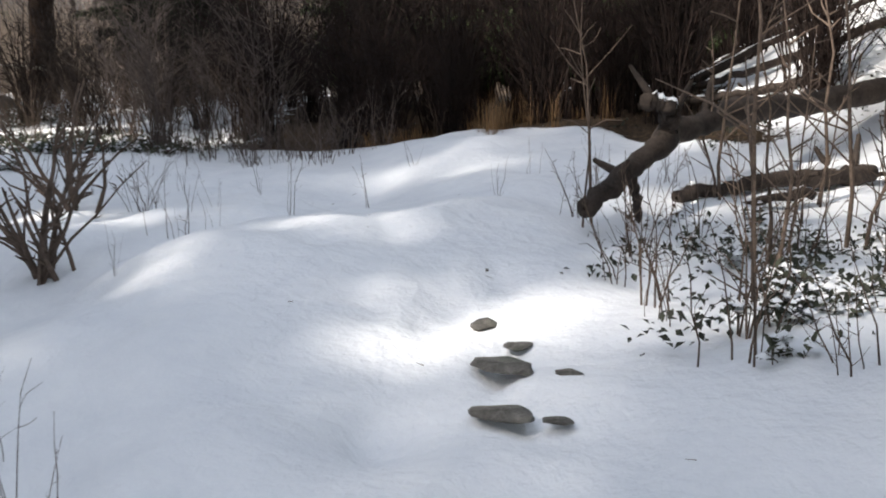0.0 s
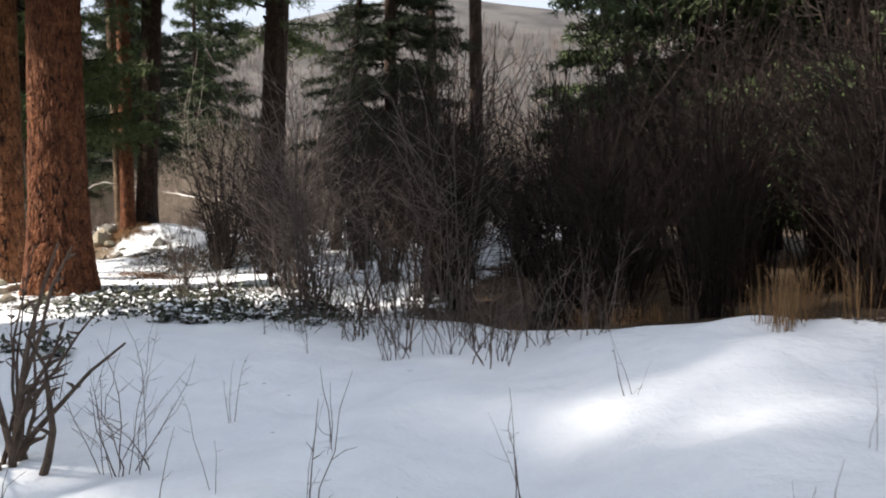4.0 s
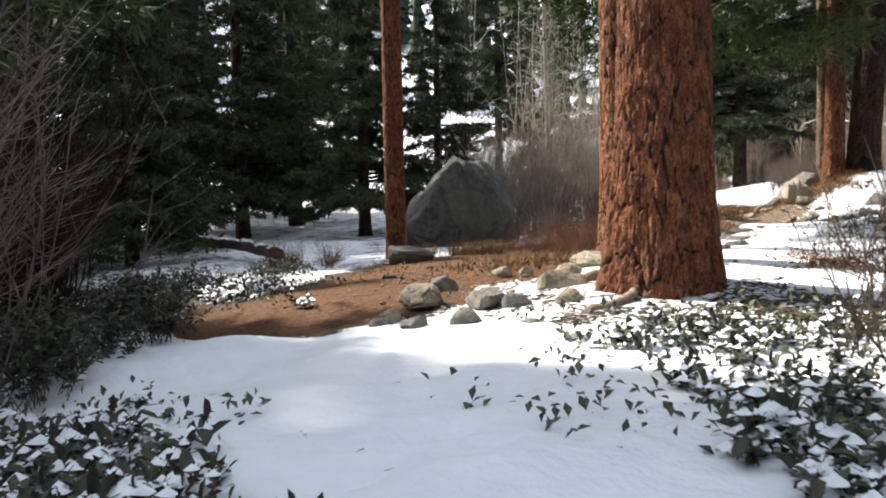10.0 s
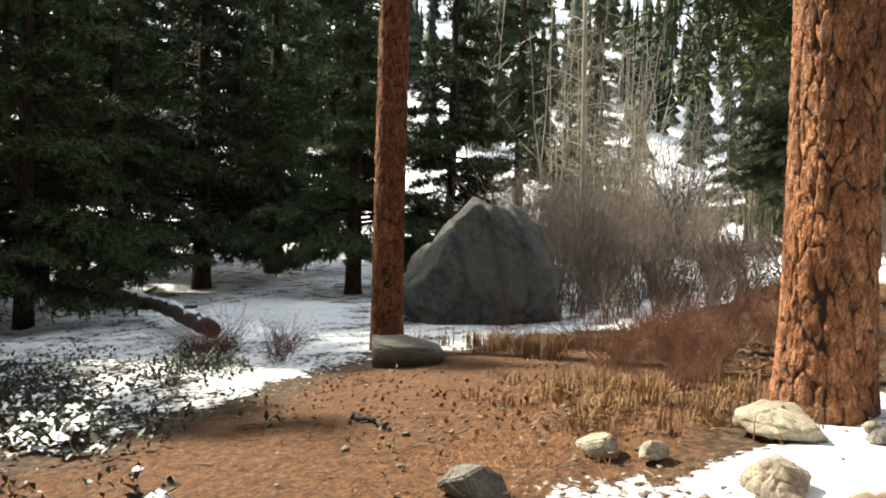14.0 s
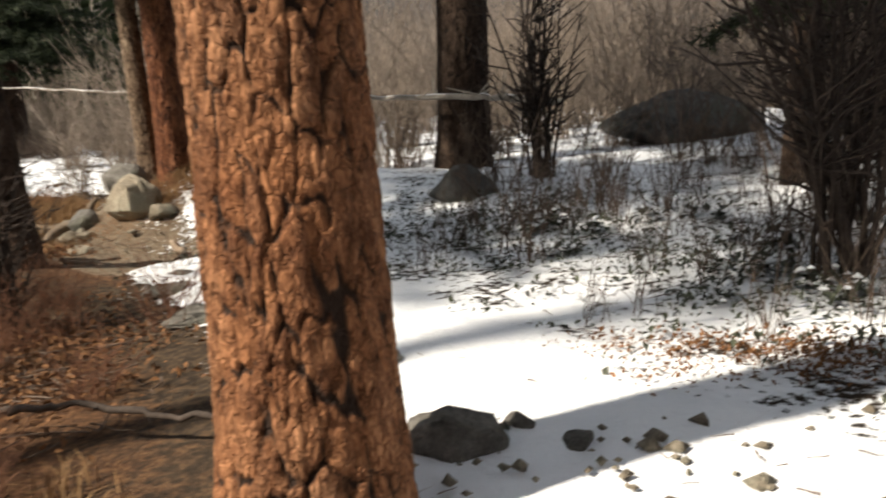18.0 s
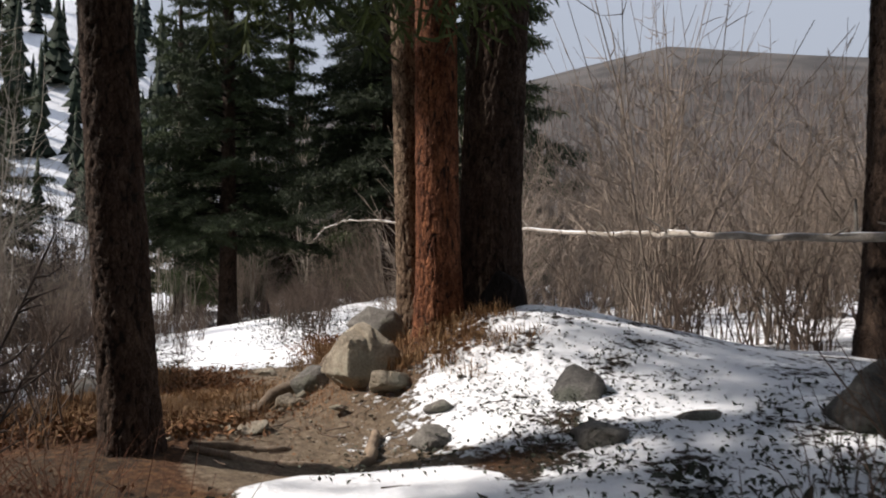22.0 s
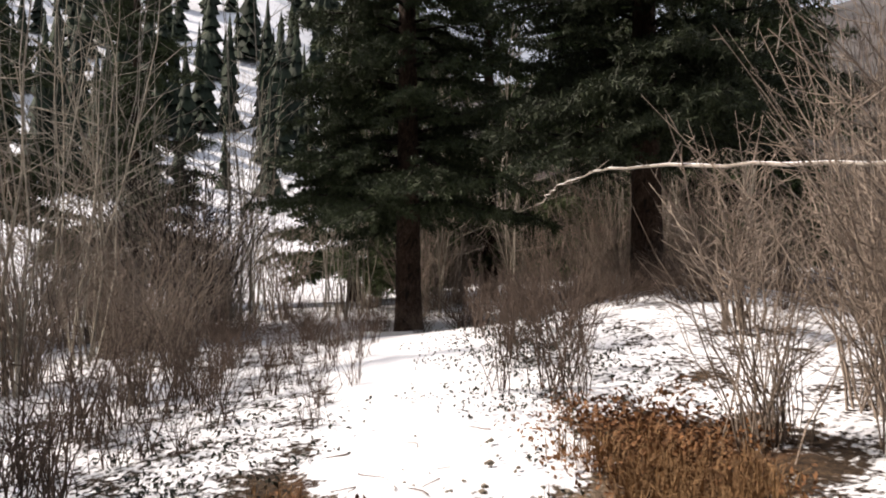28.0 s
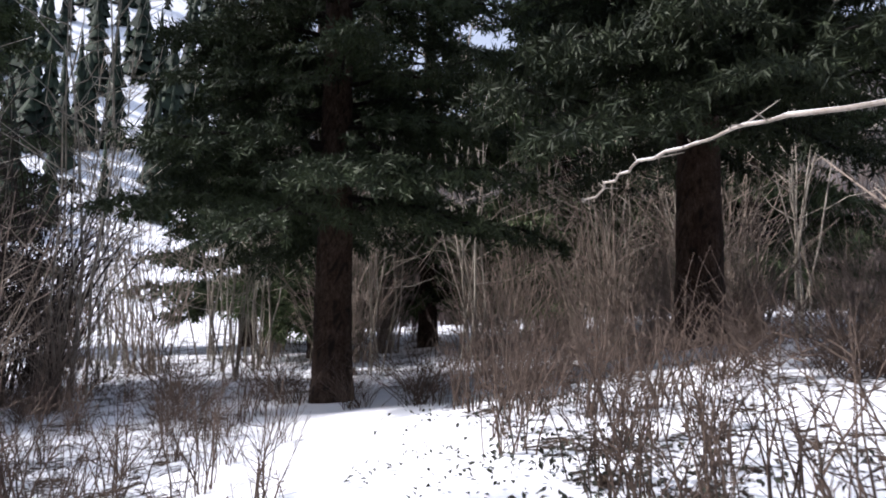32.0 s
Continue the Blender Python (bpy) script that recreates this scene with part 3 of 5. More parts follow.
def bare_shrub(seed, stems, height, spread, twigs, r0=0.012, curve=0.25, lean=(0, 0), sides=3, split=False):
    """Many bare stems from one foot, each with its own forks; split: stem by stem."""
    r = np.random.default_rng(seed)
    lines, rads, single_stems = [], [], []
    for _ in range(stems):
        if split:
            lines, rads = [], []
        a, h = r.uniform(0, 6.28), height * r.uniform(0.55, 1.1)
        out = spread * r.uniform(0.15, 1.0)
        foot = np.array([r.normal(0, 0.05 + 0.05 * spread), r.normal(0, 0.05 + 0.05 * spread), -0.06])
        s = np.linspace(0, 1, 6)
        bend = curve * r.normal(0, 1, 2)
        p = foot + np.stack([np.cos(a) * out * s ** 1.4 + bend[0] * h * 0.3 * s * (1 - s) + lean[0] * s * h, np.sin(a) * out * s ** 1.4 + bend[1] * h * 0.3 * s * (1 - s) + lean[1] * s * h, h * s], 1)
        p[1:] += r.normal(0, 0.012 * h, (5, 3))
        lines.append(p)
        rr = r0 * r.uniform(0.5, 1.2)
        rads.append(np.linspace(rr, rr * 0.25, 6))
        for _ in range(twigs):
            t = r.uniform(0.25, 0.95)
            q = np.array([np.interp(t, s, p[:, c]) for c in range(3)])
            b, l2 = a + r.normal(0, 1.2), h * r.uniform(0.1, 0.34) * (1.15 - t)
            up = r.uniform(0.2, 1.0)
            e = q + l2 * np.array([np.cos(b), np.sin(b), up])
            mid = (q + e) / 2 + r.normal(0, 0.08 * l2, 3)
            lines.append(np.stack([q, mid, e]))
            rads.append(np.array([rr * 0.45, rr * 0.35, rr * 0.18]))
        if split:
            single_stems.append(tubes(lines, rads, sides))
    if split > 1:
        per = [single_stems[k::int(split)] for k in range(int(split))]
        single_stems = [(np.concatenate([v for v, _ in p]), np.concatenate([f + n for (_, f), n in zip(p, np.cumsum([0] + [len(v) for v, _ in p[:-1]]))])) for p in per]
    return single_stems if split else tubes(lines, rads, sides)


def rock_mesh(name, seed, sx, sy, sz, mat, rough=0.2, facets=13, sub=4, flat=0.0, planes=(), worn=0.07):
    """A broken rock: the hull of a few scattered corners, its edges worn, its faces lumped, ledged and pitted."""
    r = np.random.default_rng(seed)
    bm = bmesh.new()
    for _ in range(facets + 5):
        n = r.normal(0, 1, 3)
        n[2] *= 0.8
        bm.verts.new(n / np.linalg.norm(n) * r.uniform(0.86, 1.04))
    got = bmesh.ops.convex_hull(bm, input=bm.verts)
    bmesh.ops.delete(bm, geom=list({v for v in got["geom_interior"] + got["geom_unused"] if isinstance(v, bmesh.types.BMVert)}), context="VERTS")
    for *n, cut in planes:
        n = Vector(n).normalized()
        cut_geom = bmesh.ops.bisect_plane(bm, geom=bm.verts[:] + bm.edges[:] + bm.faces[:], plane_co=n * cut, plane_no=n, clear_outer=True)
        bmesh.ops.contextual_create(bm, geom=[e for e in cut_geom["geom_cut"] if isinstance(e, bmesh.types.BMEdge)])
    bmesh.ops.bevel(bm, geom=bm.edges[:], offset=worn, segments=2, affect="EDGES", clamp_overlap=True)
    bmesh.ops.triangulate(bm, faces=bm.faces)
    for k in range(2 if sub < 5 else 4):
        long_edges = [e for e in bm.edges if e.calc_length() > (0.22 if sub < 5 else 0.06)]
        bmesh.ops.subdivide_edges(bm, edges=long_edges, cuts=1)
        bmesh.ops.triangulate(bm, faces=bm.faces)
    bm.verts.index_update()
    P = np.array([v.co for v in bm.verts])
    lump = wavy(P[:, 0] * 2 + P[:, 2], P[:, 1] * 2 - P[:, 2], r, 10, 0.8, 3.0)
    pit = wavy(P[:, 0] * 9 + P[:, 2] * 4, P[:, 1] * 9 - P[:, 2] * 5, r, 12, 0.8, 2.5)
    c1, c2, own = worley(P[:, 0] * 1.7 + P[:, 2] * 0.8 + 0.2 * lump + 9, P[:, 1] * 1.7 - P[:, 2] * 0.9 + 9, 64, r)
    P = P * (1 + rough * 0.2 * lump + 0.025 * pit + rough * 0.3 * (own - 0.5) - 0.07 * (1 - ((c2 - c1) / 0.09).clip(0, 1)))[:, None]
    P[:, 2] = np.where(P[:, 2] > 0, P[:, 2] * (1 - flat), P[:, 2] * 0.7)
    P = P * [sx, sy, sz]
    F = np.array([[v.index for v in f.verts] for f in bm.faces])
    bm.free()
    return mesh_of(name, P, F, mat, sub > 4)


def leaf_field(x, y, r, size, tilt=0.6, lift=0.05):
    """Folded leaves of two quads each, lying about at the given places."""
    n = len(x)
    z = land(x, y) + r.uniform(0.0, lift, n) + 0.02
    a, b = r.uniform(0, 6.28, n), r.normal(0, tilt, n)
    d = np.stack([np.cos(a) * np.cos(b), np.sin(a) * np.cos(b), np.sin(b)], 1)
    w = np.cross(d, np.array([0, 0, 1.0]) + r.normal(0, 0.35, (n, 3)))
    w /= np.linalg.norm(w, axis=1, keepdims=True) + 1e-9
    L = size * r.uniform(0.6, 1.3, (n, 1))
    c = np.stack([x, y, z], 1)
    up = np.cross(w, d) * L * 0.18
    v = np.stack([c, c + d * L * 0.5 + w * L * 0.3 + up, c + d * L, c + d * L * 0.5 - w * L * 0.3 + up], 1).reshape(-1, 3)
    q = np.arange(n)[:, None] * 4
    return v, np.concatenate([q + [0, 1, 2], q + [0, 2, 3]])


def blades(x, y, r, height, width, lean=0.5, base=None):
    """Grass: three-point bent blades."""
    n = len(x)
    z = (land(x, y) if base is None else base) - 0.02
    a = r.uniform(0, 6.28, n)
    h = height * r.uniform(0.5, 1.2, n)
    o = h * np.abs(r.normal(0, lean, n))
    d = np.stack([np.cos(a), np.sin(a)], 1)
    w = np.stack([-np.sin(a), np.cos(a), 0 * a], 1) * width
    p0 = np.stack([x, y, z], 1)
    p1 = np.stack([x + d[:, 0] * o * 0.3, y + d[:, 1] * o * 0.3, z + h * 0.6], 1)
    p2 = np.stack([x + d[:, 0] * o, y + d[:, 1] * o, z + h * (1 - 0.25 * o / (h + 1e-6))], 1)
    v = np.stack([p0 - w, p0 + w, p1 + w * 0.8, p1 - w * 0.8, p2], 1).reshape(-1, 3)
    q = np.arange(n)[:, None] * 5
    return v, np.concatenate([q + [0, 1, 2], q + [0, 2, 3], q + [3, 2, 4]])


def scatter(r, n, a, b, rx, ry, turn=0.0):
    c, s = math.cos(radians(turn)), math.sin(radians(turn))
    u, v = r.normal(0, 0.5, n) * rx, r.normal(0, 0.5, n) * ry
    return a + u * c - v * s, b + u * s + v * c


def bits(x, y, r, size, sink=0.3):
    """Small broken stones: jittered eight-sided lumps half sunk in the ground."""
    n = len(x)
    s = size * r.lognormal(0, 0.45, (n, 1, 1))
    base = np.array([(1, 0, 0), (0, 1, 0), (-1, 0, 0), (0, -1, 0), (0, 0, 1), (0, 0, -1)], float)[None] * r.uniform(0.6, 1.3, (n, 6, 1)) + r.normal(0, 0.2, (n, 6, 3))
    base[:, :, 2] *= 0.6
    v = base * s
    v[:, :, 0] += x[:, None]
    v[:, :, 1] += y[:, None]
    v[:, :, 2] += (land(x, y) + 0.03)[:, None] + s[:, :, 0] * (0.3 - sink)
    q = np.arange(n)[:, None] * 6
    return v.reshape(-1, 3), np.concatenate([q + t for t in ([0, 1, 4], [1, 2, 4], [2, 3, 4], [3, 0, 4], [1, 0, 5], [2, 1, 5], [3, 2, 5], [0, 3, 5])])

# ---- the large trees along the trail ----
def pine(name, x, y, label, mesh, crown=None, z=None):
    t = thing(name, x, y, spot(x, y) if z is None else z, label, "tree")
    part("trunk", mesh, t)
    if crown:
        lines, rads, (nv, nf) = crown
        part("branchwork", mesh_of("branchwork", *tubes(lines, rads, 5), M_BARK_DARK), t)
        part("crown", mesh_of("crown", nv, nf, M_NEEDLE_PINE), t, "dark green needle sprays")
    return t


def pine_crown(seed, height, low, spread, count):
    return spruce_crown(seed, height, low, spread, count, 42, 0.24, 0.026, 0.12)


pine("ponderosa_pine", -10.4, 15.46, "massive ponderosa pine with red-orange plated bark beside the clearing", trunk_mesh("trunk", 0.44, 0.3, 15, 0.9, M_BARK, 1, 0.01, 0.026, (0.07, 0.42)), pine_crown(51, 18, 6, 4.4, 110))
pine("ponderosa_pine", -12.6, 16.5, "tall ponderosa pine with scaly orange bark plates", trunk_mesh("trunk", 0.285, 0.22, 14, 0.35, M_BARK_PALE, 2, 0.0075, 0.016, (0.085, 0.27)), pine_crown(52, 17, 6.5, 3.8, 90))
pine("ponderosa_pine", -17.75, 15.33, "slender reddish pine trunk at the far side of the clearing", trunk_mesh("trunk", 0.18, 0.15, 16, 0.3, M_BARK, 3, 0.016, 0.012, (0.06, 0.16)), pine_crown(53, 17, 9, 2.4, 45))
# the leaning pine's shaded side is given by its dark bark colour
pine("pine", -16.42, 21.05, "leaning pine trunk beside the path, shade put into its dark bark", trunk_mesh("trunk", 0.17, 0.13, 13, 0.3, M_BARK_DARK, 4, 0.012, 0.014, (0.06, 0.2), lean=(-0.07, -0.03)), pine_crown(54, 14, 2.9, 3.4, 70))
pine("ponderosa_pine", -16.1, 23.86, "red-barked pine standing on the stony bank", trunk_mesh("trunk", 0.185, 0.15, 14, 0.4, M_BARK, 5, 0.008, 0.011, (0.05, 0.22), lean=(0.0, 0.0)), pine_crown(55, 15, 7, 2.2, 45))
pine("pine", -16.48, 24.0, "pale grey-barked pine stem grown close to a red one", trunk_mesh("trunk", 0.125, 0.1, 12, 0.3, M_BARK_GREY, 6, 0.009, 0.01, (0.05, 0.13), lean=(-0.03, 0.0)), pine_crown(56, 13, 6.5, 1.8, 30))
pine("pine", -16.0, 24.5, "thick grey-brown pine with furrowed bark behind the bank", trunk_mesh("trunk", 0.29, 0.23, 14, 0.35, M_BARK_DARK, 7, 0.013, 0.018, (0.05, 0.25), lean=(0.045, 0.02)), pine_crown(57, 15, 7, 2.6, 45))
# sunlit here, so the dark bark stands in for its shade
pine("pine", -12.75, 25.7, "straight pine trunk among bare bushes, bark darkened for shade", trunk_mesh("trunk", 0.36, 0.28, 14, 0.35, M_BARK_DARK, 8, 0.018, 0.02, (0.08, 0.25), lean=(0.05, 0.03)), pine_crown(58, 15, 6, 2.8, 45))

# ---- spruces ----
SPRUCES = []
for k, (h, low, spread, count, per) in enumerate([(13, 2.1, 2.5, 165, 130), (11, 0.8, 2.3, 96, 70), (16, 2.8, 2.6, 120, 60), (10, 0.4, 2.1, 100, 64)]):
    lines, rads, (nv, nf) = spruce_crown(70 + k, h, low, spread, count, per, 0.13 if k == 0 else 0.18, 0.015 if k == 0 else 0.028)
    SPRUCES.append((trunk_mesh("trunk", 0.24 if k == 0 else 0.16 + 0.02 * k, 0.05, h, 0.3, M_BARK_DARK, 80 + k, 0.05, 0.012, (0.08, 0.2)),
                    mesh_of("branchwork", *tubes(lines, rads, 4), M_BARK_DARK), mesh_of("crown", nv, nf, M_NEEDLE_DARK if k in (0, 3) else M_NEEDLE)))


def spruce(x, y, kind, label, scale=1.0, rz=0.0, group=""):
    t = thing("spruce_tree", x, y, spot(x, y), label, "tree", group, rz, scale)
    for n, me in zip(("trunk", "branchwork", "crown"), SPRUCES[kind]):
        part(n, me, t)
    return t


spruce(-28.2, 32.4, 0, "dark green spruce with a bare lower trunk beyond the snowy path", 1.0, 20)
spruce(-24.5, 34.25, 0, "broad dark spruce standing above the snowy bank", 1.1, 140)
r3 = np.random.default_rng(33)
# (-14.6, 7.0) to (-16.2, 3.2): unseen spruces added to block the sun
for x, y, k, sc in [(-29.5, 14.6, 1, 1.2), (-31, 11.0, 1, 1.25), (-28.5, 8.2, 1, 1.1), (-33, 17, 1, 1.3), (-36, 13, 0, 1.25), (-29.5, 40, 1, 1.3), (-26.5, 41.5, 1, 1.25), (-32, 38.6, 1, 1.2), (-28, 45, 1, 1.5), (-31.5, 43, 1, 1.4), (-21.4, 9.4, 1, 0.8), (-19.4, 7.6, 1, 0.75), (-23.6, 11.2, 1, 0.8), (-22.4, 6.8, 1, 0.85), (-25.2, 9.4, 1, 0.85), (-26.5, 12.6, 1, 0.8), (-14.6, 7.0, 1, 1.75), (-13.4, 5.0, 1, 1.7), (-12.3, 3.1, 1, 1.75), (-11.2, 1.2, 2, 1.2), (-10.1, -0.8, 2, 1.15), (-9.0, -2.8, 1, 1.7), (-17.6, 5.6, 2, 1.35), (-16.2, 3.2, 2, 1.3), (9.5, 17, 1, 1.2), (-0.6, 20.5, 1, 1.3), (1.8, 19.6, 1, 1.4), (4.2, 18.6, 1, 1.3), (6.6, 17.4, 2, 1.0), (0.6, 23.0, 2, 1.0), (3.4, 22.4, 1, 1.5), (7.5, 9, 1, 1.2), (6.5, 5, 1, 1.2), (7, 1, 1, 1.2), (5, -3, 1, 1.2), (1, -6.5, 1, 1.2), (8, -7, 1, 1.3), (11, 4, 1, 1.3), (10, 12, 1, 1.3), (-17, 1, 1, 1.2), (-21, 2.5, 1, 1.2), (-15, -4, 1, 1.2), (-26.6, 19.8, 1, 0.85), (-26.2, 17.4, 1, 0.9), (-38.3, 27.6, 2, 1.0),
                    (-25.5, 4.8, 1, 1.05), (-31, 4.5, 0, 1.1), (-35, 7, 2, 1.2), (-39, 18, 1, 1.35), (-37, 38, 1, 1.1), (-43, 34, 1, 1.3), (-45, 22, 2, 1.3), (-43, 13, 0, 1.4), (-33, 36.5, 1, 0.9),
                    (-7.9, 23.4, 0, 0.9), (-2.5, 25, 1, 1.0), (3.5, 22, 2, 0.9), (8, 18, 1, 0.9),
                    (-9.0, -4.5, 0, 1.1)]:
    spruce(x, y, k, "tall dark spruce with drooping branches, in the forest and in added shade rows", sc * r3.uniform(0.92, 1.08), r3.uniform(0, 360), "forest spruces")

# ---- boulders and stones ----
def rock(x, y, sx, sy, sz, seed, mat, label, rz=0, sink=0.35, tilt=(0, 0), name="boulder", sub=4, **kw):
    return single(name, rock_mesh(name, seed, sx, sy, sz, mat, sub=sub, **kw), x, y, spot(x, y) + sz * (0.5 - sink), label, name, rz=rz, tilt=tilt)


# grey boulder in the dark stone colour, which holds its shade
rock(-20.7, 17.9, 1.5, 1.35, 1.72, 101, M_STONE_DARK, "huge grey granite boulder with a split top at the clearing's edge, darkened for shade", 45, 0.22, sub=6, rough=0.38, facets=22, worn=0.12,
     planes=((-0.62, -0.5, 0.6, 0.76), (0.75, -0.3, 0.6, 0.82), (0.35, -0.9, 0.05, 0.74), (0.1, -0.1, 0.99, 0.86)))
rock(-16.55, 15.15, 0.5, 0.36, 0.42, 102, M_STONE, "low grey boulder split at one end beside a pine", 20, 0.3)
rock(-12.26, 15.88, 0.36, 0.24, 0.15, 103, M_STONE_PALE, "pale flat-topped boulder at the foot of a pine", 30, 0.25)
rock(-16.3, 23.08, 0.34, 0.3, 0.43, 104, M_STONE_PALE, "big tan boulder with a cracked face on the bank", 15, 0.42, facets=14, sub=6, rough=0.32, worn=0.1, planes=((0.1, -0.3, 0.95, 0.78), (-0.6, -0.75, 0.25, 0.76)))
rock(-16.72, 23.85, 0.4, 0.27, 0.3, 105, M_STONE, "sloping grey boulder beside a pine trunk", 40, 0.2)
rock(-17.05, 23.3, 0.2, 0.18, 0.22, 106, M_STONE, "small dark rock wedged beside a boulder", 10, 0.2)
rock(-18.9, 22.45, 0.4, 0.32, 0.32, 107, M_STONE, "rounded mossy grey rock among dry grass", 0, 0.3)
rock(-14.5, 23.05, 0.28, 0.22, 0.2, 108, M_STONE_DARK, "dark rock poking through patchy snow", 0, 0.3)
rock(-12.56, 23.1, 0.5, 0.36, 0.34, 109, M_STONE_DARK, "rounded dark rock on the snowy slope", 20, 0.3)
rock(-9.3, 28.5, 1.5, 1.0, 0.75, 110, M_STONE_DARK, "large dark rock rising from the snow among bushes", 10, 0.3)
for x, y, s, lab in [(-10.68, 13.0, 0.19, 0), (-10.5, 13.42, 0.23, 0), (-10.98, 13.85, 0.31, 0), (-10.75, 14.0, 0.2, 0), (-11.05, 12.8, 0.15, 0), (-11.2, 12.95, 0.17, 1), (-11.65, 13.45, 0.36, 1), (-12.1, 13.5, 0.2, 1), (-12.3, 13.95, 0.2, 0),
                     (-12.5, 14.8, 0.17, 1), (-12.25, 14.95, 0.12, 1), (-10.5, 14.5, 0.22, 1), (-11.1, 14.75, 0.3, 1), (-11.5, 15.1, 0.24, 1), (-9.9, 13.75, 0.12, 0)]:
    rock(x, y, s, s * 0.75, s * 0.62, int(200 + 100 * abs(x) + 10 * s), M_STONE_PALE if lab else M_STONE, "pale sandy stone half sunk in the needle floor" if lab else "rounded grey stone at the edge of the snow", r3.uniform(0, 180), 0.28, name="stone", sub=5, rough=0.3)
for x, y, s, zf in [(0.19, 4.17, 0.2, 0.2), (0.18, 3.6, 0.18, 0.2), (0.11, 4.8, 0.14, 0.22), (0.3, 4.45, 0.1, 0.4), (0.12, 5.64, 0.08, 0.5), (0.14, 6.73, 0.1, 0.5), (0.42, 3.5, 0.08, 0.3), (0.53, 3.99, 0.09, 0.4), (1.6, 3.0, 0.09, 0.4)]:
    rock(x, y, s, s * 0.7, s * zf, int(300 + 90 * y), M_STONE, "flat grey stone showing through trodden snow", r3.uniform(0, 180), 0.05, name="stone", sub=3, flat=0.4)
for x, y, s, z in [(-13.7, 19.3, 0.26, 0.6), (-14.8, 20.4, 0.24, 0.4), (-12.2, 17.0, 0.26, 0.6), (-11.95, 17.2, 0.09, 0.7), (-11.73, 16.97, 0.1, 0.5), (-12.97, 18.67, 0.22, 0.6), (-12.72, 18.15, 0.2, 0.5), (-16.49, 22.1, 0.16, 0.6), (-16.78, 22.82, 0.13, 0.7), (-17.14, 23.1, 0.15, 0.7), (-14.2, 19.5, 0.26, 0.5), (-14.9, 20.9, 0.16, 0.4), (-15.95, 22.89, 0.15, 0.9), (-19.65, 25.3, 0.17, 0.6),
                   (-15.9, 22.9, 0.2, 0.7), (-15.1, 22.3, 0.2, 0.6), (-19.0, 23.4, 0.26, 0.7), (-15.3, 22.7, 0.14, 0.6), (-18.0, 24.6, 0.1, 0.5), (-14.0, 22.4, 0.22, 0.6), (-13.6, 22.9, 0.2, 0.6), (-11.9, 16.2, 0.12, 0.6), (-11.2, 16.0, 0.1, 0.5)]:
    rock(x, y, s, s * 0.8, s * z, int(500 + 70 * y - 30 * x), M_STONE_PALE if y > 22 and x < -15.5 else M_STONE, "angular stone lying beside the trail", r3.uniform(0, 180), 0.3, name="stone", sub=3)

# ---- bare shrubs, thickets ----
def shrub_mesh(name, seed, *a, mat=M_TWIG, split=False, **kw):
    if split:
        return [mesh_of("stem", v, f, mat) for v, f in bare_shrub(seed, *a, split=split, **kw)]
    return mesh_of(name, *bare_shrub(seed, *a, **kw), mat)


SHRUB = [shrub_mesh("stems", 401 + k, 7, 0.75, 0.35, 5, r0=0.007, split=True) for k in range(4)]
BUSH = [shrub_mesh("stems", 421 + k, 22, 3.0, 1.0, 13, r0=0.028, mat=M_TWIG_DARK, sides=4, split=True) for k in range(3)]
TANGLE = [shrub_mesh("stems", 426 + k, 18, 2.6, 1.5, 16, r0=0.018, mat=M_TWIG_GREY, sides=4, curve=0.8, split=True) for k in range(2)]
THICK_RED = [shrub_mesh("stems", 431 + k, 60, 3.0, 1.5, 8, r0=0.014, mat=M_TWIG_RED_SHADED, split=8) for k in range(3)]
THICK_GREY = [shrub_mesh("stems", 441 + k, 50, 2.4, 1.2, 7, r0=0.009, mat=M_TWIG_GREY, split=7) for k in range(3)]
LOW_RED = [shrub_mesh("stems", 451 + k, 50, 0.6, 0.6, 5, r0=0.004, mat=M_BRUSH, split=5) for k in range(3)]
POLES = [shrub_mesh("stems", 461 + k, 8, 6.5, 1.2, 9, r0=0.018, mat=M_ASPEN, sides=4, split=True) for k in range(3)]


def many(name, meshes, places, label, category, group, lo=0.8, hi=1.2, seed=1):
    r = np.random.default_rng(seed)
    for k, (x, y) in enumerate(places):
        s, turn, tall = r.uniform(lo, hi), r.uniform(0, 360), r.uniform(0.85, 1.2)
        me = meshes[k % len(meshes)]
        if isinstance(me, list):
            t = thing(name, x, y, spot(x, y), label, category, group, turn)
            t.scale = (s, s, s * tall)
            for one in me:
                part("stem", one, t)
        else:
            single(name, me, x, y, spot(x, y), label, category, group, turn, (s, s, s * tall))


BENT = [shrub_mesh("stems", 471 + k, 15, 1.5, 1.0, 6, r0=0.03, curve=0.9, sides=5, split=True) for k in range(2)]
STALK = [shrub_mesh("stems", 481 + k, 3, 0.55, 0.18, 2, r0=0.004) for k in range(4)]
SAPLING = [shrub_mesh("stems", 491 + k, 2, 2.4, 0.3, 10, r0=0.022, sides=5, split=True) for k in range(3)]
TALL = [shrub_mesh("stems", 511 + k, 20, 3.0, 1.35, 16, r0=0.011, mat=M_TWIG_PALE, curve=1.1, split=6) for k in range(3)]
TALL_DARK = [shrub_mesh("stems", 541 + k, 42, 2.8, 1.3, 11, r0=0.012, mat=M_TWIG_DARK, curve=0.7, split=6) for k in range(2)]
FAN = [shrub_mesh("stems", 521 + k, 12, 1.0, 0.85, 7, r0=0.006, mat=M_TWIG_PALE, curve=0.9, split=True) for k in range(3)]
UPRIGHT = [shrub_mesh("stems", 501 + k, 13, 0.95, 0.45, 6, r0=0.007, mat=M_TWIG, split=True) for k in range(4)]

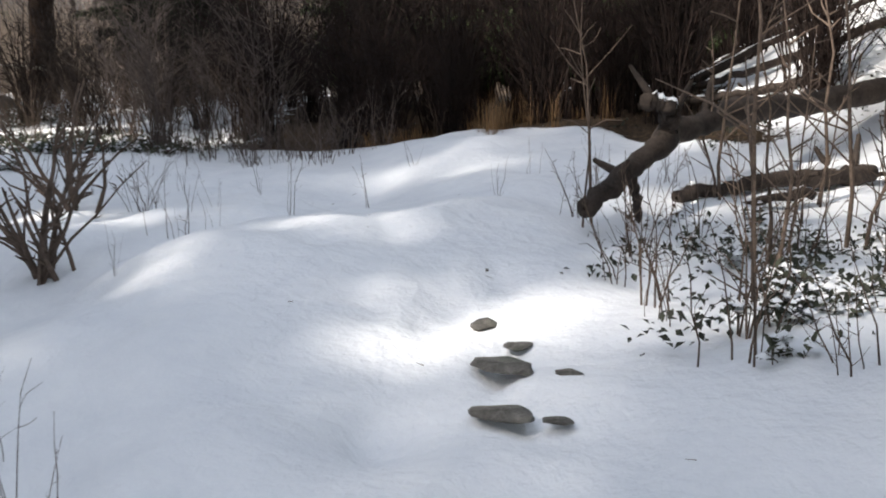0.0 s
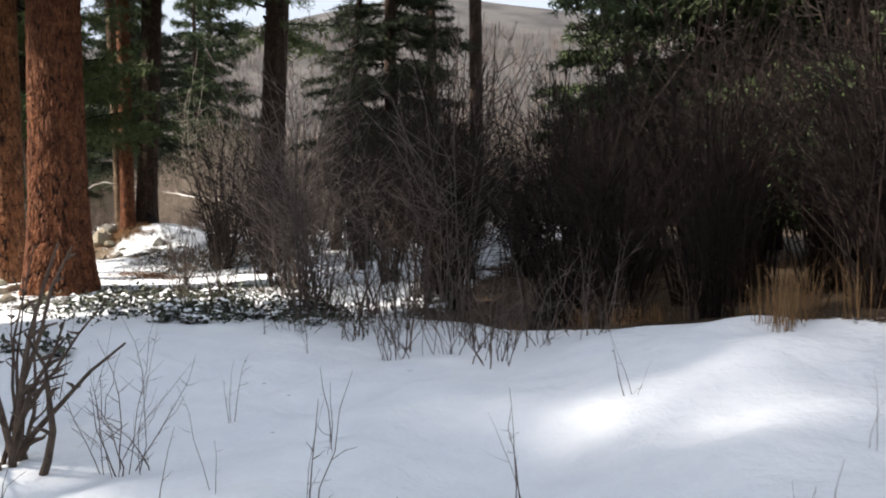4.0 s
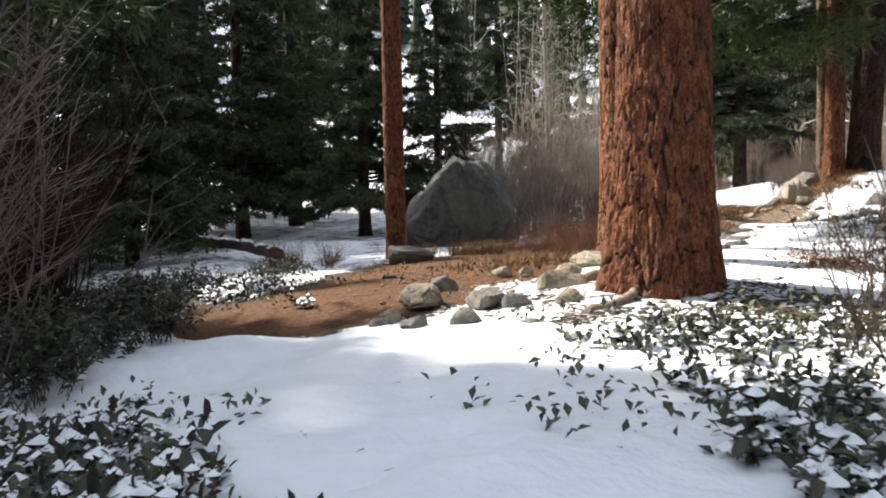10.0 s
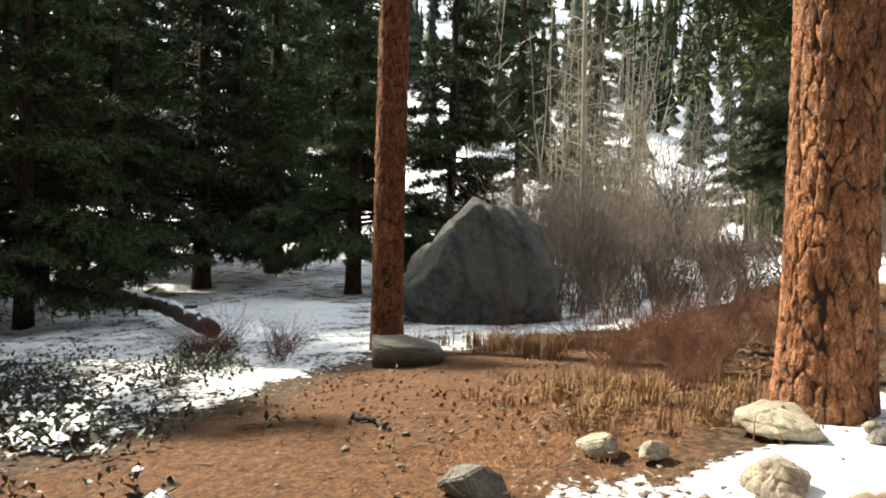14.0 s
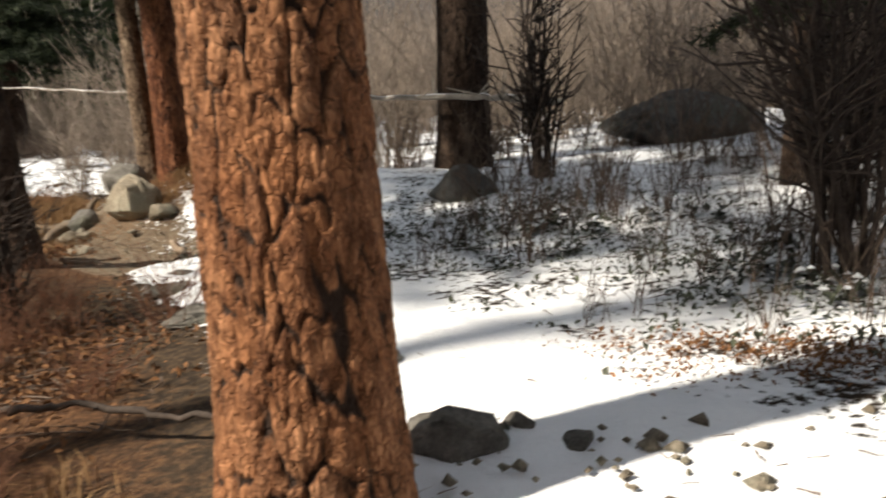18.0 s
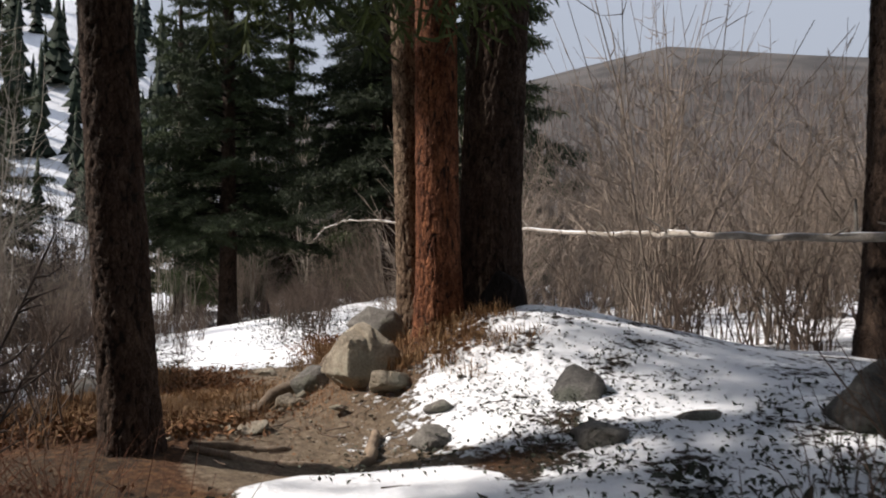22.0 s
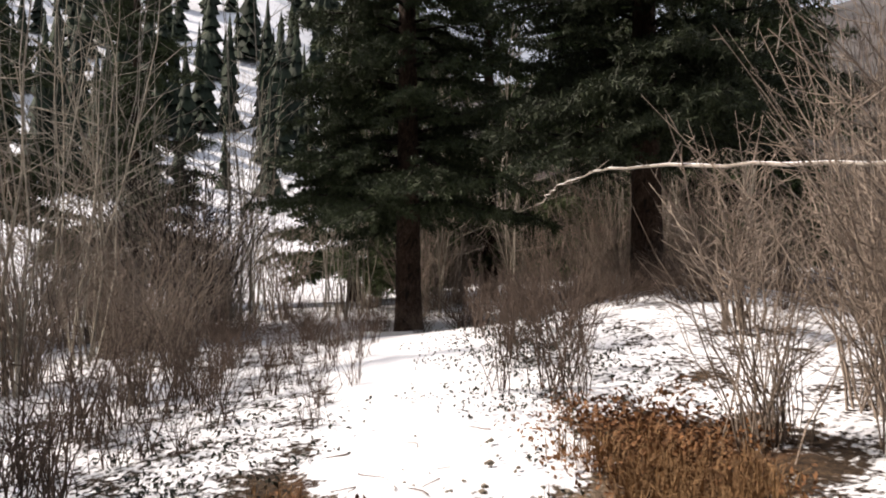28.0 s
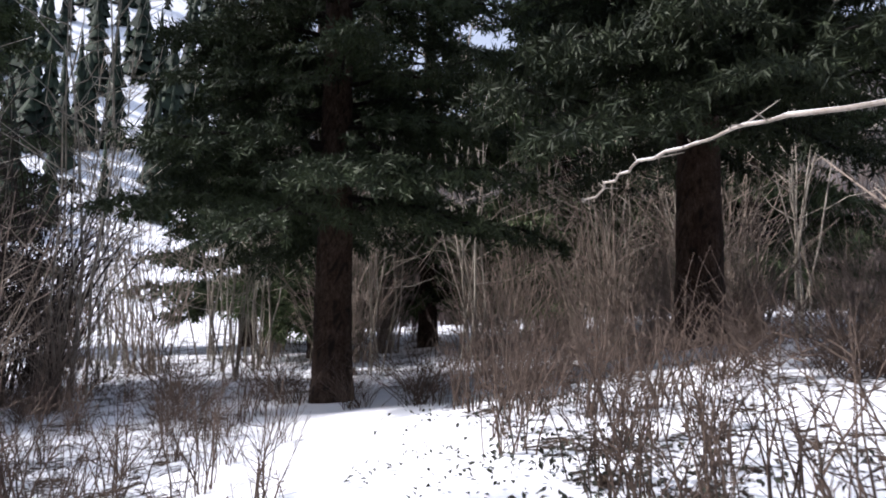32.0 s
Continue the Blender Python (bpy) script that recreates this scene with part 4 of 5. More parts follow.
# first snowfield: the bushes at its sides
many("bare_shrub", FAN, [(-2.0, 11.7), (-1.7, 12.3), (-2.6, 12.2), (-3.0, 11.9), (-4.0, 13.0), (-4.6, 12.9), (-3.5, 12.9), (-1.2, 12.6), (-3.9, 5.6), (-3.3, 8.6)], "spreading leafless shrub of pale thin twigs in snow", "shrub", "fan shrubs", 0.85, 1.2, 31)
many("bare_bush", BENT, [(-3.3, 6.4), (-4.0, 8.4)], "leafless bush with thick bent dark stems in the snow", "bush", "bent bushes", 0.8, 1.05, 2)
many("bare_bush", BUSH, [(-15.6, 19.4)], "dark leafless bush of upright stems beside a leaning pine", "bush", "bushes by the leaning pine", 0.62, 0.8, 34)
many("bare_bush", BUSH, [(-11.7, 24.2), (-9.97, 19.35)], "large leafless bush of many dark upright stems", "bush", "leafless bushes", 0.85, 1.0, 3)
rb = np.random.default_rng(21)
right_side = [(1.34, 3.88), (1.14, 4.71), (1.5, 4.3), (1.0, 5.5), (1.25, 6.0), (1.9, 5.2), (2.2, 4.2), (2.4, 5.9), (1.8, 6.6), (2.9, 4.9), (2.7, 6.9), (3.3, 6.0), (3.0, 3.8), (0.95, 7.2), (1.3, 8.0), (2.1, 8.6), (3.6, 7.4), (2.0, 3.3), (1.15, 5.0), (1.7, 3.6)]
many("bare_shrub", SHRUB, right_side, "thin leafless shrub with dark forked twigs in snow", "shrub", "shrubs beside the fallen log", 0.7, 1.25, 4)
many("sapling", SAPLING, [(1.75, 5.0), (2.1, 5.5), (2.45, 4.9), (2.9, 6.2), (1.05, 6.9), (3.2, 7.8), (2.2, 7.6)], "thin dark leafless sapling beside a fallen log", "sapling", "dark saplings", 0.7, 1.05, 5)
many("twig", STALK, [(0.31, 7.7), (-1.5, 2.6), (-1.75, 2.9), (-1.9, 3.2), (-2.4, 5.6), (-2.2, 6.2), (-2.6, 6.9), (-2.0, 6.7), (-1.0, 8.9), (-2.3, 9.0), (-3.3, 9.6), (-2.6, 8.2), (-1.6, 7.6), (-0.6, 10.2), (0.8, 9.4), (1.5, 9.6),
     (-4.2, 9.4), (-5.0, 9.9), (-4.6, 9.2), (-6.2, 10.4), (-3.9, 11.9), (-4.6, 12.4)], "thin dry stalk poking out of the snow", "twig", "dry stalks", 0.7, 1.2, 6)
many("bare_shrub", SHRUB, [(-2.32, 12.5), (-2.0, 12.3), (-2.6, 12.9), (-1.5, 13.1), (-2.9, 13.3), (-3.6, 13.8), (-3.2, 12.6), (-1.2, 13.7), (-2.2, 13.6), (-4.0, 13.2), (-0.4, 13.2), (-3.0, 14.2)], "sparse leafless shrub of pale thin twigs in snow", "shrub", "shrubs at the snowfield's edge", 1.0, 1.5, 7)
many("bare_bush", UPRIGHT, [(-4.83, 13.9), (-4.5, 14.5), (-5.3, 14.6), (-6.6, 14.2), (-7.6, 14.8), (-6.0, 15.5), (-3.9, 15.2), (-8.6, 16.2)], "dense upright leafless bush among evergreen leaves", "bush", "upright bushes", 1.2, 1.9, 8)


def log_thing(name, pts, r0, r1, mat, label, seed, stubs=6, snow=True, sides=12, reach=1.0):
    """A fallen trunk: swollen, bent, with broken stubs and snow along its top."""
    r = np.random.default_rng(seed)
    p = np.asarray(pts, float)
    s = np.linspace(0, len(p) - 1, 8 * len(p))
    line = np.stack([np.interp(s, range(len(p)), p[:, c]) for c in range(3)], 1)
    line = line + r.normal(0, 0.012, line.shape)
    rad = (r0 + (r1 - r0) * np.linspace(0, 1, len(line)) ** (1.5 if reach > 1 else 1.0)) * (1 + 0.1 * r.normal(0, 1, len(line)))
    t = thing(name, p[0, 0], p[0, 1], p[0, 2], label, "log")
    cap = np.concatenate([[0.02], rad, [0.02]])
    v, f = tubes([np.concatenate([line[:1] + (line[0] - line[1]) * 0.02, line, line[-1:]])], [cap], sides)
    part("trunk", mesh_of("trunk", v - p[0], f, mat, True), t)
    for _ in range(stubs):
        k = r.integers(2, len(line) - 2)
        d = r.normal(0, 1, 3)
        d[2] = abs(d[2]) * 0.8
        L = r.uniform(2.0, 6.0) * rad[k] * r.uniform(0.5, reach + 0.2)
        d = d / np.linalg.norm(d) * L
        q = np.stack([line[k], line[k] + d * 0.6, line[k] + d])
        v, f = tubes([q], [[rad[k] * 0.5, rad[k] * 0.34, rad[k] * 0.22]], 6)
        part("stub", mesh_of("stub", v - p[0], f, mat, True), t)
    if snow:
        top = line[1:-1] + [0, 0, 1] * (rad[1:-1, None] * 0.75)
        w = rad[1:-1] * r.uniform(0.2, 0.7, len(top))
        w[[0, -1]] = 0.003
        v, f = tubes([top], [w], 8)
        part("snow_cap", mesh_of("snow_cap", v - p[0], f, M_SNOW, True), t, "thin white snow along the top")
    return t


log_thing("fallen_log", [(0.93, 6.57, 0.47), (1.3, 6.85, 0.7), (1.75, 7.3, 0.98), (2.5, 8.1, 1.14), (3.5, 9.2, 1.16), (4.9, 10.2, 1.3)], 0.075, 0.15, M_LOG, "weathered dark fallen log propped above the snow", 601, 6, False)
log_thing("fallen_log", [(1.9, 7.6, 0.42), (2.8, 8.1, 0.5), (4.0, 8.4, 0.52)], 0.07, 0.1, M_LOG, "short dark log lying under a larger one", 602, 4)
log_thing("broken_branch", [(1.74, 7.28, 0.97), (1.72, 7.2, 1.1), (1.68, 7.1, 1.22), (1.52, 7.1, 1.28)], 0.09, 0.07, M_LOG, "thick broken branch stub rising from a fallen log", 612, 2, True)
log_thing("broken_branch", [(1.35, 6.9, 0.7), (1.42, 6.95, 0.5), (1.45, 7.0, 0.3)], 0.045, 0.03, M_LOG, "short broken branch propping a fallen log", 613, 0, False)
for k, (x, y, w) in enumerate([(4.4, 12.2, 3.2), (4.9, 12.9, 3.6), (5.3, 13.5, 3.4), (3.6, 11.6, 2.4)]):
    log_thing("fallen_log", [(x - w * 0.5, y + 0.35, spot(x - w * 0.5, y + 0.35) + 0.16), (x, y, spot(x, y) + 0.2), (x + w * 0.5, y - 0.3, spot(x + w * 0.5, y - 0.3) + 0.14)], 0.05, 0.07, M_LOG, "thin fallen trunk lying across a snowy slope", 620 + k, 3)
log_thing("fallen_log", [(1.2, 7.0, 0.2), (2.0, 7.5, 0.3), (3.2, 7.8, 0.42)], 0.03, 0.05, M_LOG, "thin dark branch lying in the snow", 603, 2)
log_thing("fallen_log", [(-24.0, 30.95, 2.9), (-23.4, 30.6, 3.08), (-22.3, 30.06, 3.15), (-19, 28.35, 2.75), (-16.07, 26.75, 2.42), (-14.8, 26.05, 2.28), (-12.5, 24.95, 2.1), (-11.4, 24.5, 1.95)], 0.007, 0.042, M_LOG_PALE, "long bleached fallen trunk with snow along its top", 604, 60, reach=4)
log_thing("bent_log", [(-2.2, 13.9, 0.42), (-2.12, 13.93, 0.6), (-1.95, 13.95, 0.66), (-1.75, 13.97, 0.62), (-1.62, 13.98, 0.42)], 0.05, 0.05, M_LOG, "curled piece of dead wood arched over the snow", 605, 1, False)
log_thing("fallen_branch", [(-14.6, 17.6, 0.62), (-14.0, 17.4, 0.7), (-13.3, 17.3, 0.66), (-12.9, 17.25, 0.6)], 0.02, 0.012, M_LOG, "dead branch lying on the brown brush", 606, 4, False)
log_thing("fallen_branch", [(-14.2, 13.9, 0.36), (-13.9, 14.0, 0.38), (-13.7, 14.0, 0.36)], 0.02, 0.015, M_LOG, "short dark stick lying on pine needles", 607, 1, False)
log_thing("fallen_log", [(-24.5, 12.6, 0.25), (-22.0, 13.2, 0.3), (-19.5, 13.6, 0.28)], 0.12, 0.1, M_LOG, "snow-topped log lying among brush beyond the clearing", 608, 4)

# the dark root plate between two pines, snow on its top
rock(-15.75, 24.15, 0.34, 0.26, 0.34, 611, M_BARK_DARK, "dark gnarled root stump between two pines", 20, 0.5, name="root_stump", sub=6, rough=0.6)
# roots across the path
ROOTS = [([(-17.75, 23.05, 0.0), (-17.45, 23.15, 0.04), (-17.2, 23.35, 0.1), (-16.95, 23.5, 0.2)], 0.05), ([(-16.2, 21.3, 0.02), (-15.8, 21.6, -0.005), (-15.4, 21.75, -0.015), (-14.9, 21.9, -0.02)], 0.02),
         ([(-15.6, 22.35, 0.04), (-15.45, 22.15, 0.06), (-15.35, 21.95, 0.04), (-15.3, 21.8, -0.02)], 0.025), ([(-16.25, 21.35, 0.03), (-16.1, 21.8, 0.0), (-16.0, 22.0, -0.02)], 0.022), ([(-17.6, 23.9, 0.01), (-17.9, 23.7, 0.03), (-18.3, 23.5, 0.0)], 0.03),
         ([(-11.0, 15.3, 0.1), (-11.2, 14.95, 0.05), (-11.15, 14.6, 0.02)], 0.06), ([(-10.2, 15.0, 0.08), (-10.0, 14.6, 0.03), (-9.9, 14.2, -0.01)], 0.05)]
for k, (pts, rad) in enumerate(ROOTS):
    p = np.array([(x, y, spot(x, y) + h) for x, y, h in pts])
    s = np.linspace(0, len(p) - 1, 20)
    line = np.stack([np.interp(s, range(len(p)), p[:, c]) for c in range(3)], 1) + np.random.default_rng(k).normal(0, 0.006, (20, 3)) + 0.05 * np.stack([np.sin(s * 3.1 + k), np.cos(s * 2.7 + 2 * k), 0.2 * np.sin(s * 5)], 1) * np.sin(s / s[-1] * np.pi)[:, None]
    v, f = tubes([line], [rad * np.sin(np.linspace(0.5, 2.8, 20)) + 0.012], 10)
    single("tree_root", mesh_of("tree_root", v - p[0], f, M_ROOT, True), *p[0], "smooth worn tree root crossing the dirt path", "root", "path roots")

# willow thicket behind the first snowfield
rw = np.random.default_rng(91)
spots = []
for row in range(6):
    for k in range(13):
        x = -4.2 + k * 1.05 + rw.normal(0, 0.35)
        y = 13.9 - 0.62 * min(max(x + 2.5, -4), 9) + 0.9 + row * 1.5 + rw.normal(0, 0.45)
        if not (row > 0 and -4.6 < x < -3.2 and rw.random() < 0.7):
            spots.append((x, y))
many("willow_thicket", THICK_RED, spots, "dense reddish-brown leafless willow thicket, darkened for shade", "thicket", "willow thicket", 0.7, 1.25, 9)
many("tall_shrub", TALL, [(-5.05, 13.95), (-5.3, 14.5), (-4.3, 15.0), (-6.2, 15.6), (-3.4, 14.4)], "tall tangled leafless shrub with pale grey-brown twigs", "shrub", "tall shrubs", 0.85, 1.15, 10)
many("tall_shrub", TALL_DARK, [(-7.2, 16.9), (-5.4, 17.4), (-8.4, 18.4), (-6.6, 18.8), (-4.2, 17.6), (-7.4, 20.6), (-5.2, 20.4), (-3.2, 18.4), (-9.4, 20.8)], "dense dark leafless shrub behind the pale ones", "shrub", "dark tall shrubs", 0.85, 1.2, 41)
many("tall_shrub", TALL, [(-8.1, 9.3), (-8.8, 9.5), (-9.4, 8.6), (-10.4, 9.5), (-11.6, 9.7), (-7.6, 8.6), (-6.9, 8.2)], "tall arching leafless bush beside the trail", "shrub", "arching bushes", 0.9, 1.2, 11)
# the near-black twig colour carries the shade on these bushes
many("bare_bush", THICK_RED, [(-10.2, 8.6), (-12.6, 9.9), (-13.6, 9.6), (-14.6, 9.9), (-15.8, 9.4)], "tangled leafless bush with arching twigs, darkened for shade", "bush", "dark arching bushes", 0.75, 1.15, 11)

# the clearing's far side
many("low_brush", LOW_RED, [(-15.8 + rb.normal(0, 0.9), 18.4 + rb.normal(0, 1.1)) for _ in range(34)] + [(-18.6 + rb.normal(0, 0.8), 13.6 + rb.normal(0, 0.5)) for _ in range(10)] + [(-16.8 + rb.normal(0, 0.5), 18.9 + rb.normal(0, 0.6)) for _ in range(6)] + [(-14.7 + rw.normal(0, 0.6), 17.1 + rw.normal(0, 0.5)) for _ in range(14)],
     "low reddish-brown dead brush on the needle floor", "brush", "low red brush", 0.5, 1.15, 12)
many("bare_bush", UPRIGHT, [(-18.4 + rb.normal(0, 0.9), 20.3 + rb.normal(0, 0.9)) for _ in range(26)] + [(-21.5 + rb.normal(0, 1.3), 22.3 + rb.normal(0, 1.0)) for _ in range(22)], "thin grey leafless stems standing in thin snow", "bush", "grey stems", 0.8, 1.4, 13)
many("thicket", THICK_GREY, [(-25.6 + rb.normal(0, 1.2), 22.0 + rb.normal(0, 0.9)) for _ in range(9)] + [(-28 + rb.normal(0, 1.8), 24.2 + rb.normal(0, 1.2)) for _ in range(12)], "pale grey leafless thicket beyond the clearing", "thicket", "pale thicket", 0.8, 1.35, 14)
many("thicket", THICK_GREY, [(-21.8 + 0.9 * math.sin(5 * k), 20.9 + 1.1 * math.cos(7 * k)) for k in range(9)], "pale grey leafless thicket beyond the boulder", "thicket", "pale thicket", 0.6, 1.0, 28)
many("aspen_clump", POLES, [(-24.4, 23.0), (-27, 24), (-29.5, 25.2), (-30.5, 22.4), (-27.5, 25.6), (-30.0, 27.4), (-31, 28), (-33, 26), (-34, 30), (-31.5, 31)], "clump of slender pale aspen stems", "aspen", "aspen stems", 0.8, 1.3, 15)
asp = thing("aspen_tree", -29.6, 25.1, spot(-29.6, 25.1), "tall white-barked leafless aspen in front of dark spruces", "tree")
ra = np.random.default_rng(61)
stem = np.stack([0.1 * np.sin(np.linspace(0, 4, 14)), 0.08 * np.cos(np.linspace(0, 5, 14)), np.linspace(-0.2, 12, 14)], 1)
part("trunk", mesh_of("trunk", *tubes([stem], [np.linspace(0.12, 0.03, 14)], 8), M_ASPEN, True), asp)
limbs, rr = [], []
for _ in range(60):
    z = ra.uniform(2.5, 11.5)
    a, L = ra.uniform(0, 6.28), ra.uniform(0.5, 1.9) * (1.1 - z / 14)
    q = np.array([0.1 * np.sin(z / 12 * 4), 0.08 * np.cos(z / 12 * 5), z])
    e = q + [np.cos(a) * L, np.sin(a) * L, L * ra.uniform(-0.1, 0.6)]
    limbs.append(np.stack([q, (q + e) / 2 + ra.normal(0, 0.06, 3), e]))
    rr.append(np.array([0.022, 0.014, 0.005]))
    for _ in range(3):
        t = q + (e - q) * ra.uniform(0.4, 1)
        limbs.append(np.stack([t, t + ra.normal(0, 0.13, 3), t + ra.normal(0, 0.26, 3)]))
        rr.append(np.array([0.008, 0.006, 0.003]))
part("branchwork", mesh_of("branchwork", *tubes(limbs, rr, 4), M_ASPEN), asp)

# the bank beside the second snow trail, and the slope behind it
many("bare_shrub", SHRUB, [(x, y) for x, y in [(-11.4 + rb.normal(0, 1.2), 21.4 + rb.normal(0, 1.4)) for _ in range(48)] + [(-10.4 + rb.normal(0, 0.8), 19.3 + rb.normal(0, 1.0)) for _ in range(24)] if x > -11.0 - 0.66 * (y - 17.3)], "thin leafless shrub among snow-dusted leaves", "shrub", "bank shrubs", 0.5, 1.1, 16)
many("bare_bush", UPRIGHT, [(-9.6 + rb.normal(0, 1.3), 23.5 + rb.normal(0, 1.8)) for _ in range(26)] + [(-13.6 + rb.normal(0, 1.0), 26.4 + rb.normal(0, 0.6)) for _ in range(14)], "upright leafless stems on the snowy slope", "bush", "slope stems", 0.9, 1.6, 17)
many("thicket", THICK_GREY, [(-17.5 + 1.5 * k + rb.normal(0, 0.5), 29.2 - 0.12 * k + rb.normal(0, 1.0) + 2.0 * row) for k in range(10) for row in range(4)], "brown-grey leafless thicket on the hillside", "thicket", "hillside thicket", 1.0, 1.6, 18)
many("thicket", THICK_GREY, [(-24 + 2.2 * k + rb.normal(0, 1.0), 38 + rb.normal(0, 1.5) + 4.5 * row) for k in range(11) for row in range(5)], "brown-grey leafless thicket high on the hillside", "thicket", "upper hillside thicket", 1.5, 2.4, 25)
pine("pine", -9.2, 22.9, "thin dark leaning trunk in the thicket", trunk_mesh("trunk", 0.12, 0.06, 9, 0.2, M_BARK_DARK, 41, 0.03, 0.01, (0.06, 0.2), lean=(0.1, 0.05)))
pine("pine", -7.9, 26.2, "thin dark trunk rising behind the thicket", trunk_mesh("trunk", 0.16, 0.1, 12, 0.2, M_BARK_DARK, 42, 0.03, 0.01, (0.06, 0.2)))
pine("pine", -6.4, 25.4, "dark trunk standing behind the willow thicket", trunk_mesh("trunk", 0.2, 0.12, 12, 0.2, M_BARK_DARK, 43, 0.03, 0.01, (0.06, 0.2)))
many("tall_shrub", TALL, [(-6.5 + rb.normal(0, 1.6), 25.5 + rb.normal(0, 2.2)) for _ in range(12)], "tall grey-brown leafless shrub on the slope", "shrub", "slope shrubs", 0.8, 1.2, 19)

# along the last stretch
left_low = [(-20.6 - 0.62 * t + 0.45 * o + rb.normal(0, 0.3), 23.8 + 0.55 * t - 0.75 * o + rb.normal(0, 0.3)) for t in np.linspace(0, 9, 14) for o in (1.2, 2.4)]
many("bare_bush", UPRIGHT, [(x - 1.0, y) for x, y in left_low], "dense grey leafless stems in snow beside the path", "bush", "path-side stems", 0.8, 1.35, 20)
near_path = [(-21.6 - 6.0 * t - 0.64 * o + rb.normal(0, 0.2), 26.9 + 5.0 * t - 0.77 * o + rb.normal(0, 0.2)) for t in np.linspace(0.0, 1.0, 13) for o in (1.0, 1.7, 2.4)]
many("bare_bush", UPRIGHT, near_path, "dense grey leafless stems in snow beside the path", "bush", "path-side stems", 0.6, 0.95, 29)
right_low = [(-20.6 - 0.7 * t - 0.45 * o + rb.normal(0, 0.3), 26.9 + 0.62 * t + 0.7 * o + rb.normal(0, 0.3)) for t in np.linspace(0, 6, 12) for o in (0.9, 1.8, 2.7)]
many("bare_bush", UPRIGHT, right_low, "thin brown leafless stems on the snowy bank", "bush", "bank stems", 0.6, 1.1, 21)
many("thicket", THICK_GREY, [(-28.5 - 1.1 * k + rb.normal(0, 0.6), 27.0 + 0.75 * k + rb.normal(0, 0.8) - 1.6 * row) for k in range(7) for row in range(2)] + [(-26 - 1.4 * k + rb.normal(0, 0.6), 36.5 + 0.3 * k + rb.normal(0, 1.0) + 1.8 * row) for k in range(8) for row in range(2)] + [(-19.4, 27.6), (-18.6, 27.9), (-19.0, 28.6), (-17.6, 27.2)],
     "tangled grey leafless thicket behind the snow", "thicket", "grey thicket", 0.8, 1.4, 22)
many("thicket", THICK_GREY, [(-27.5 + 1.05 * k + rb.normal(0, 0.4), 35.6 - 0.1 * k + rb.normal(0, 0.6) + 2.0 * row) for k in range(11) for row in range(2)], "tall grey leafless thicket behind the spruces", "thicket", "thicket behind spruces", 0.5, 0.85, 27)
many("aspen_clump", POLES, [(-29.5 - 1.5 * k + rb.normal(0, 0.7), 35 - 1.0 * k + rb.normal(0, 1.2) + 2.2 * row) for k in range(7) for row in range(2)], "clump of slender pale aspen stems", "aspen", "aspen stems", 0.7, 1.2, 23)
many("aspen_clump", POLES, [(-31.0, 33.2), (-32.4, 34.6), (-33.6, 32.6), (-34.8, 35.4), (-32.8, 30.2), (-35.6, 31.4), (-26.0, 37.4), (-24.6, 37.8), (-27.6, 38.2), (-23.0, 38.4)], "clump of slender pale aspen stems behind the spruces", "aspen", "aspen stems behind", 0.6, 1.0, 43)
BRAMBLE = [shrub_mesh("branchwork", 531 + k, 60, 0.62, 0.75, 6, r0=0.0045, mat=M_TWIG, curve=0.9) for k in range(3)]
many("low_brush", BRAMBLE, [(-30.6 + 0.55 * k + rw.normal(0, 0.25), 31.6 + 0.13 * k + rw.normal(0, 0.5)) for k in range(20)] + [(-24.4 + 0.6 * k + rw.normal(0, 0.2), 32.9 - 0.2 * k + rw.normal(0, 0.4)) for k in range(10)] + [(-31.5 + rw.normal(0, 1.2), 29.6 + rw.normal(0, 0.8)) for _ in range(12)], "low tangle of grey-brown dead twigs under the spruces", "brush", "brush under spruces", 0.8, 1.4, 44)
many("tall_shrub", TALL_DARK, [(-32.2, 30.4), (-33.2, 31.4), (-31.6, 29.4)], "dense dark leafless shrub among pale stems", "shrub", "dark far shrubs", 1.1, 1.4, 45)
many("thicket", THICK_GREY, [(-34.5, 29.5), (-36.0, 31.0), (-33.8, 33.4), (-36.6, 33.6), (-31.4, 36.0), (-34.2, 36.4), (-30.4, 34.6), (-37.6, 29.0)], "tall pale leafless thicket at the forest edge", "thicket", "far pale thicket", 1.1, 1.5, 46)
many("bare_bush", TANGLE, [(-21.0, 30.4), (-19.5, 30.8), (-20.2, 32.0), (-18.0, 30.0)], "tangle of dead grey branches under a fallen trunk", "bush", "dead branch tangle", 0.8, 1.1, 24)

# ---- ground cover ----
def field(name, me, label):
    return tagged(new(name, me), label, "ground cover", kind="stuff")


def stack(parts):
    vs, fs, base = [], [], 0
    for v, f in parts:
        vs.append(v)
        fs.append(f + base)
        base += len(v)
    return np.concatenate(vs), np.concatenate(fs)


def clumps(r, n, per, a, b, rx, ry, turn, size, spread=0.11, lift=0.1):
    cx, cy = scatter(r, n, a, b, rx, ry, turn)
    k = np.repeat(np.arange(n), per)
    return leaf_field(cx[k] + r.normal(0, spread, n * per), cy[k] + r.normal(0, spread, n * per), r, size, 0.7, lift)


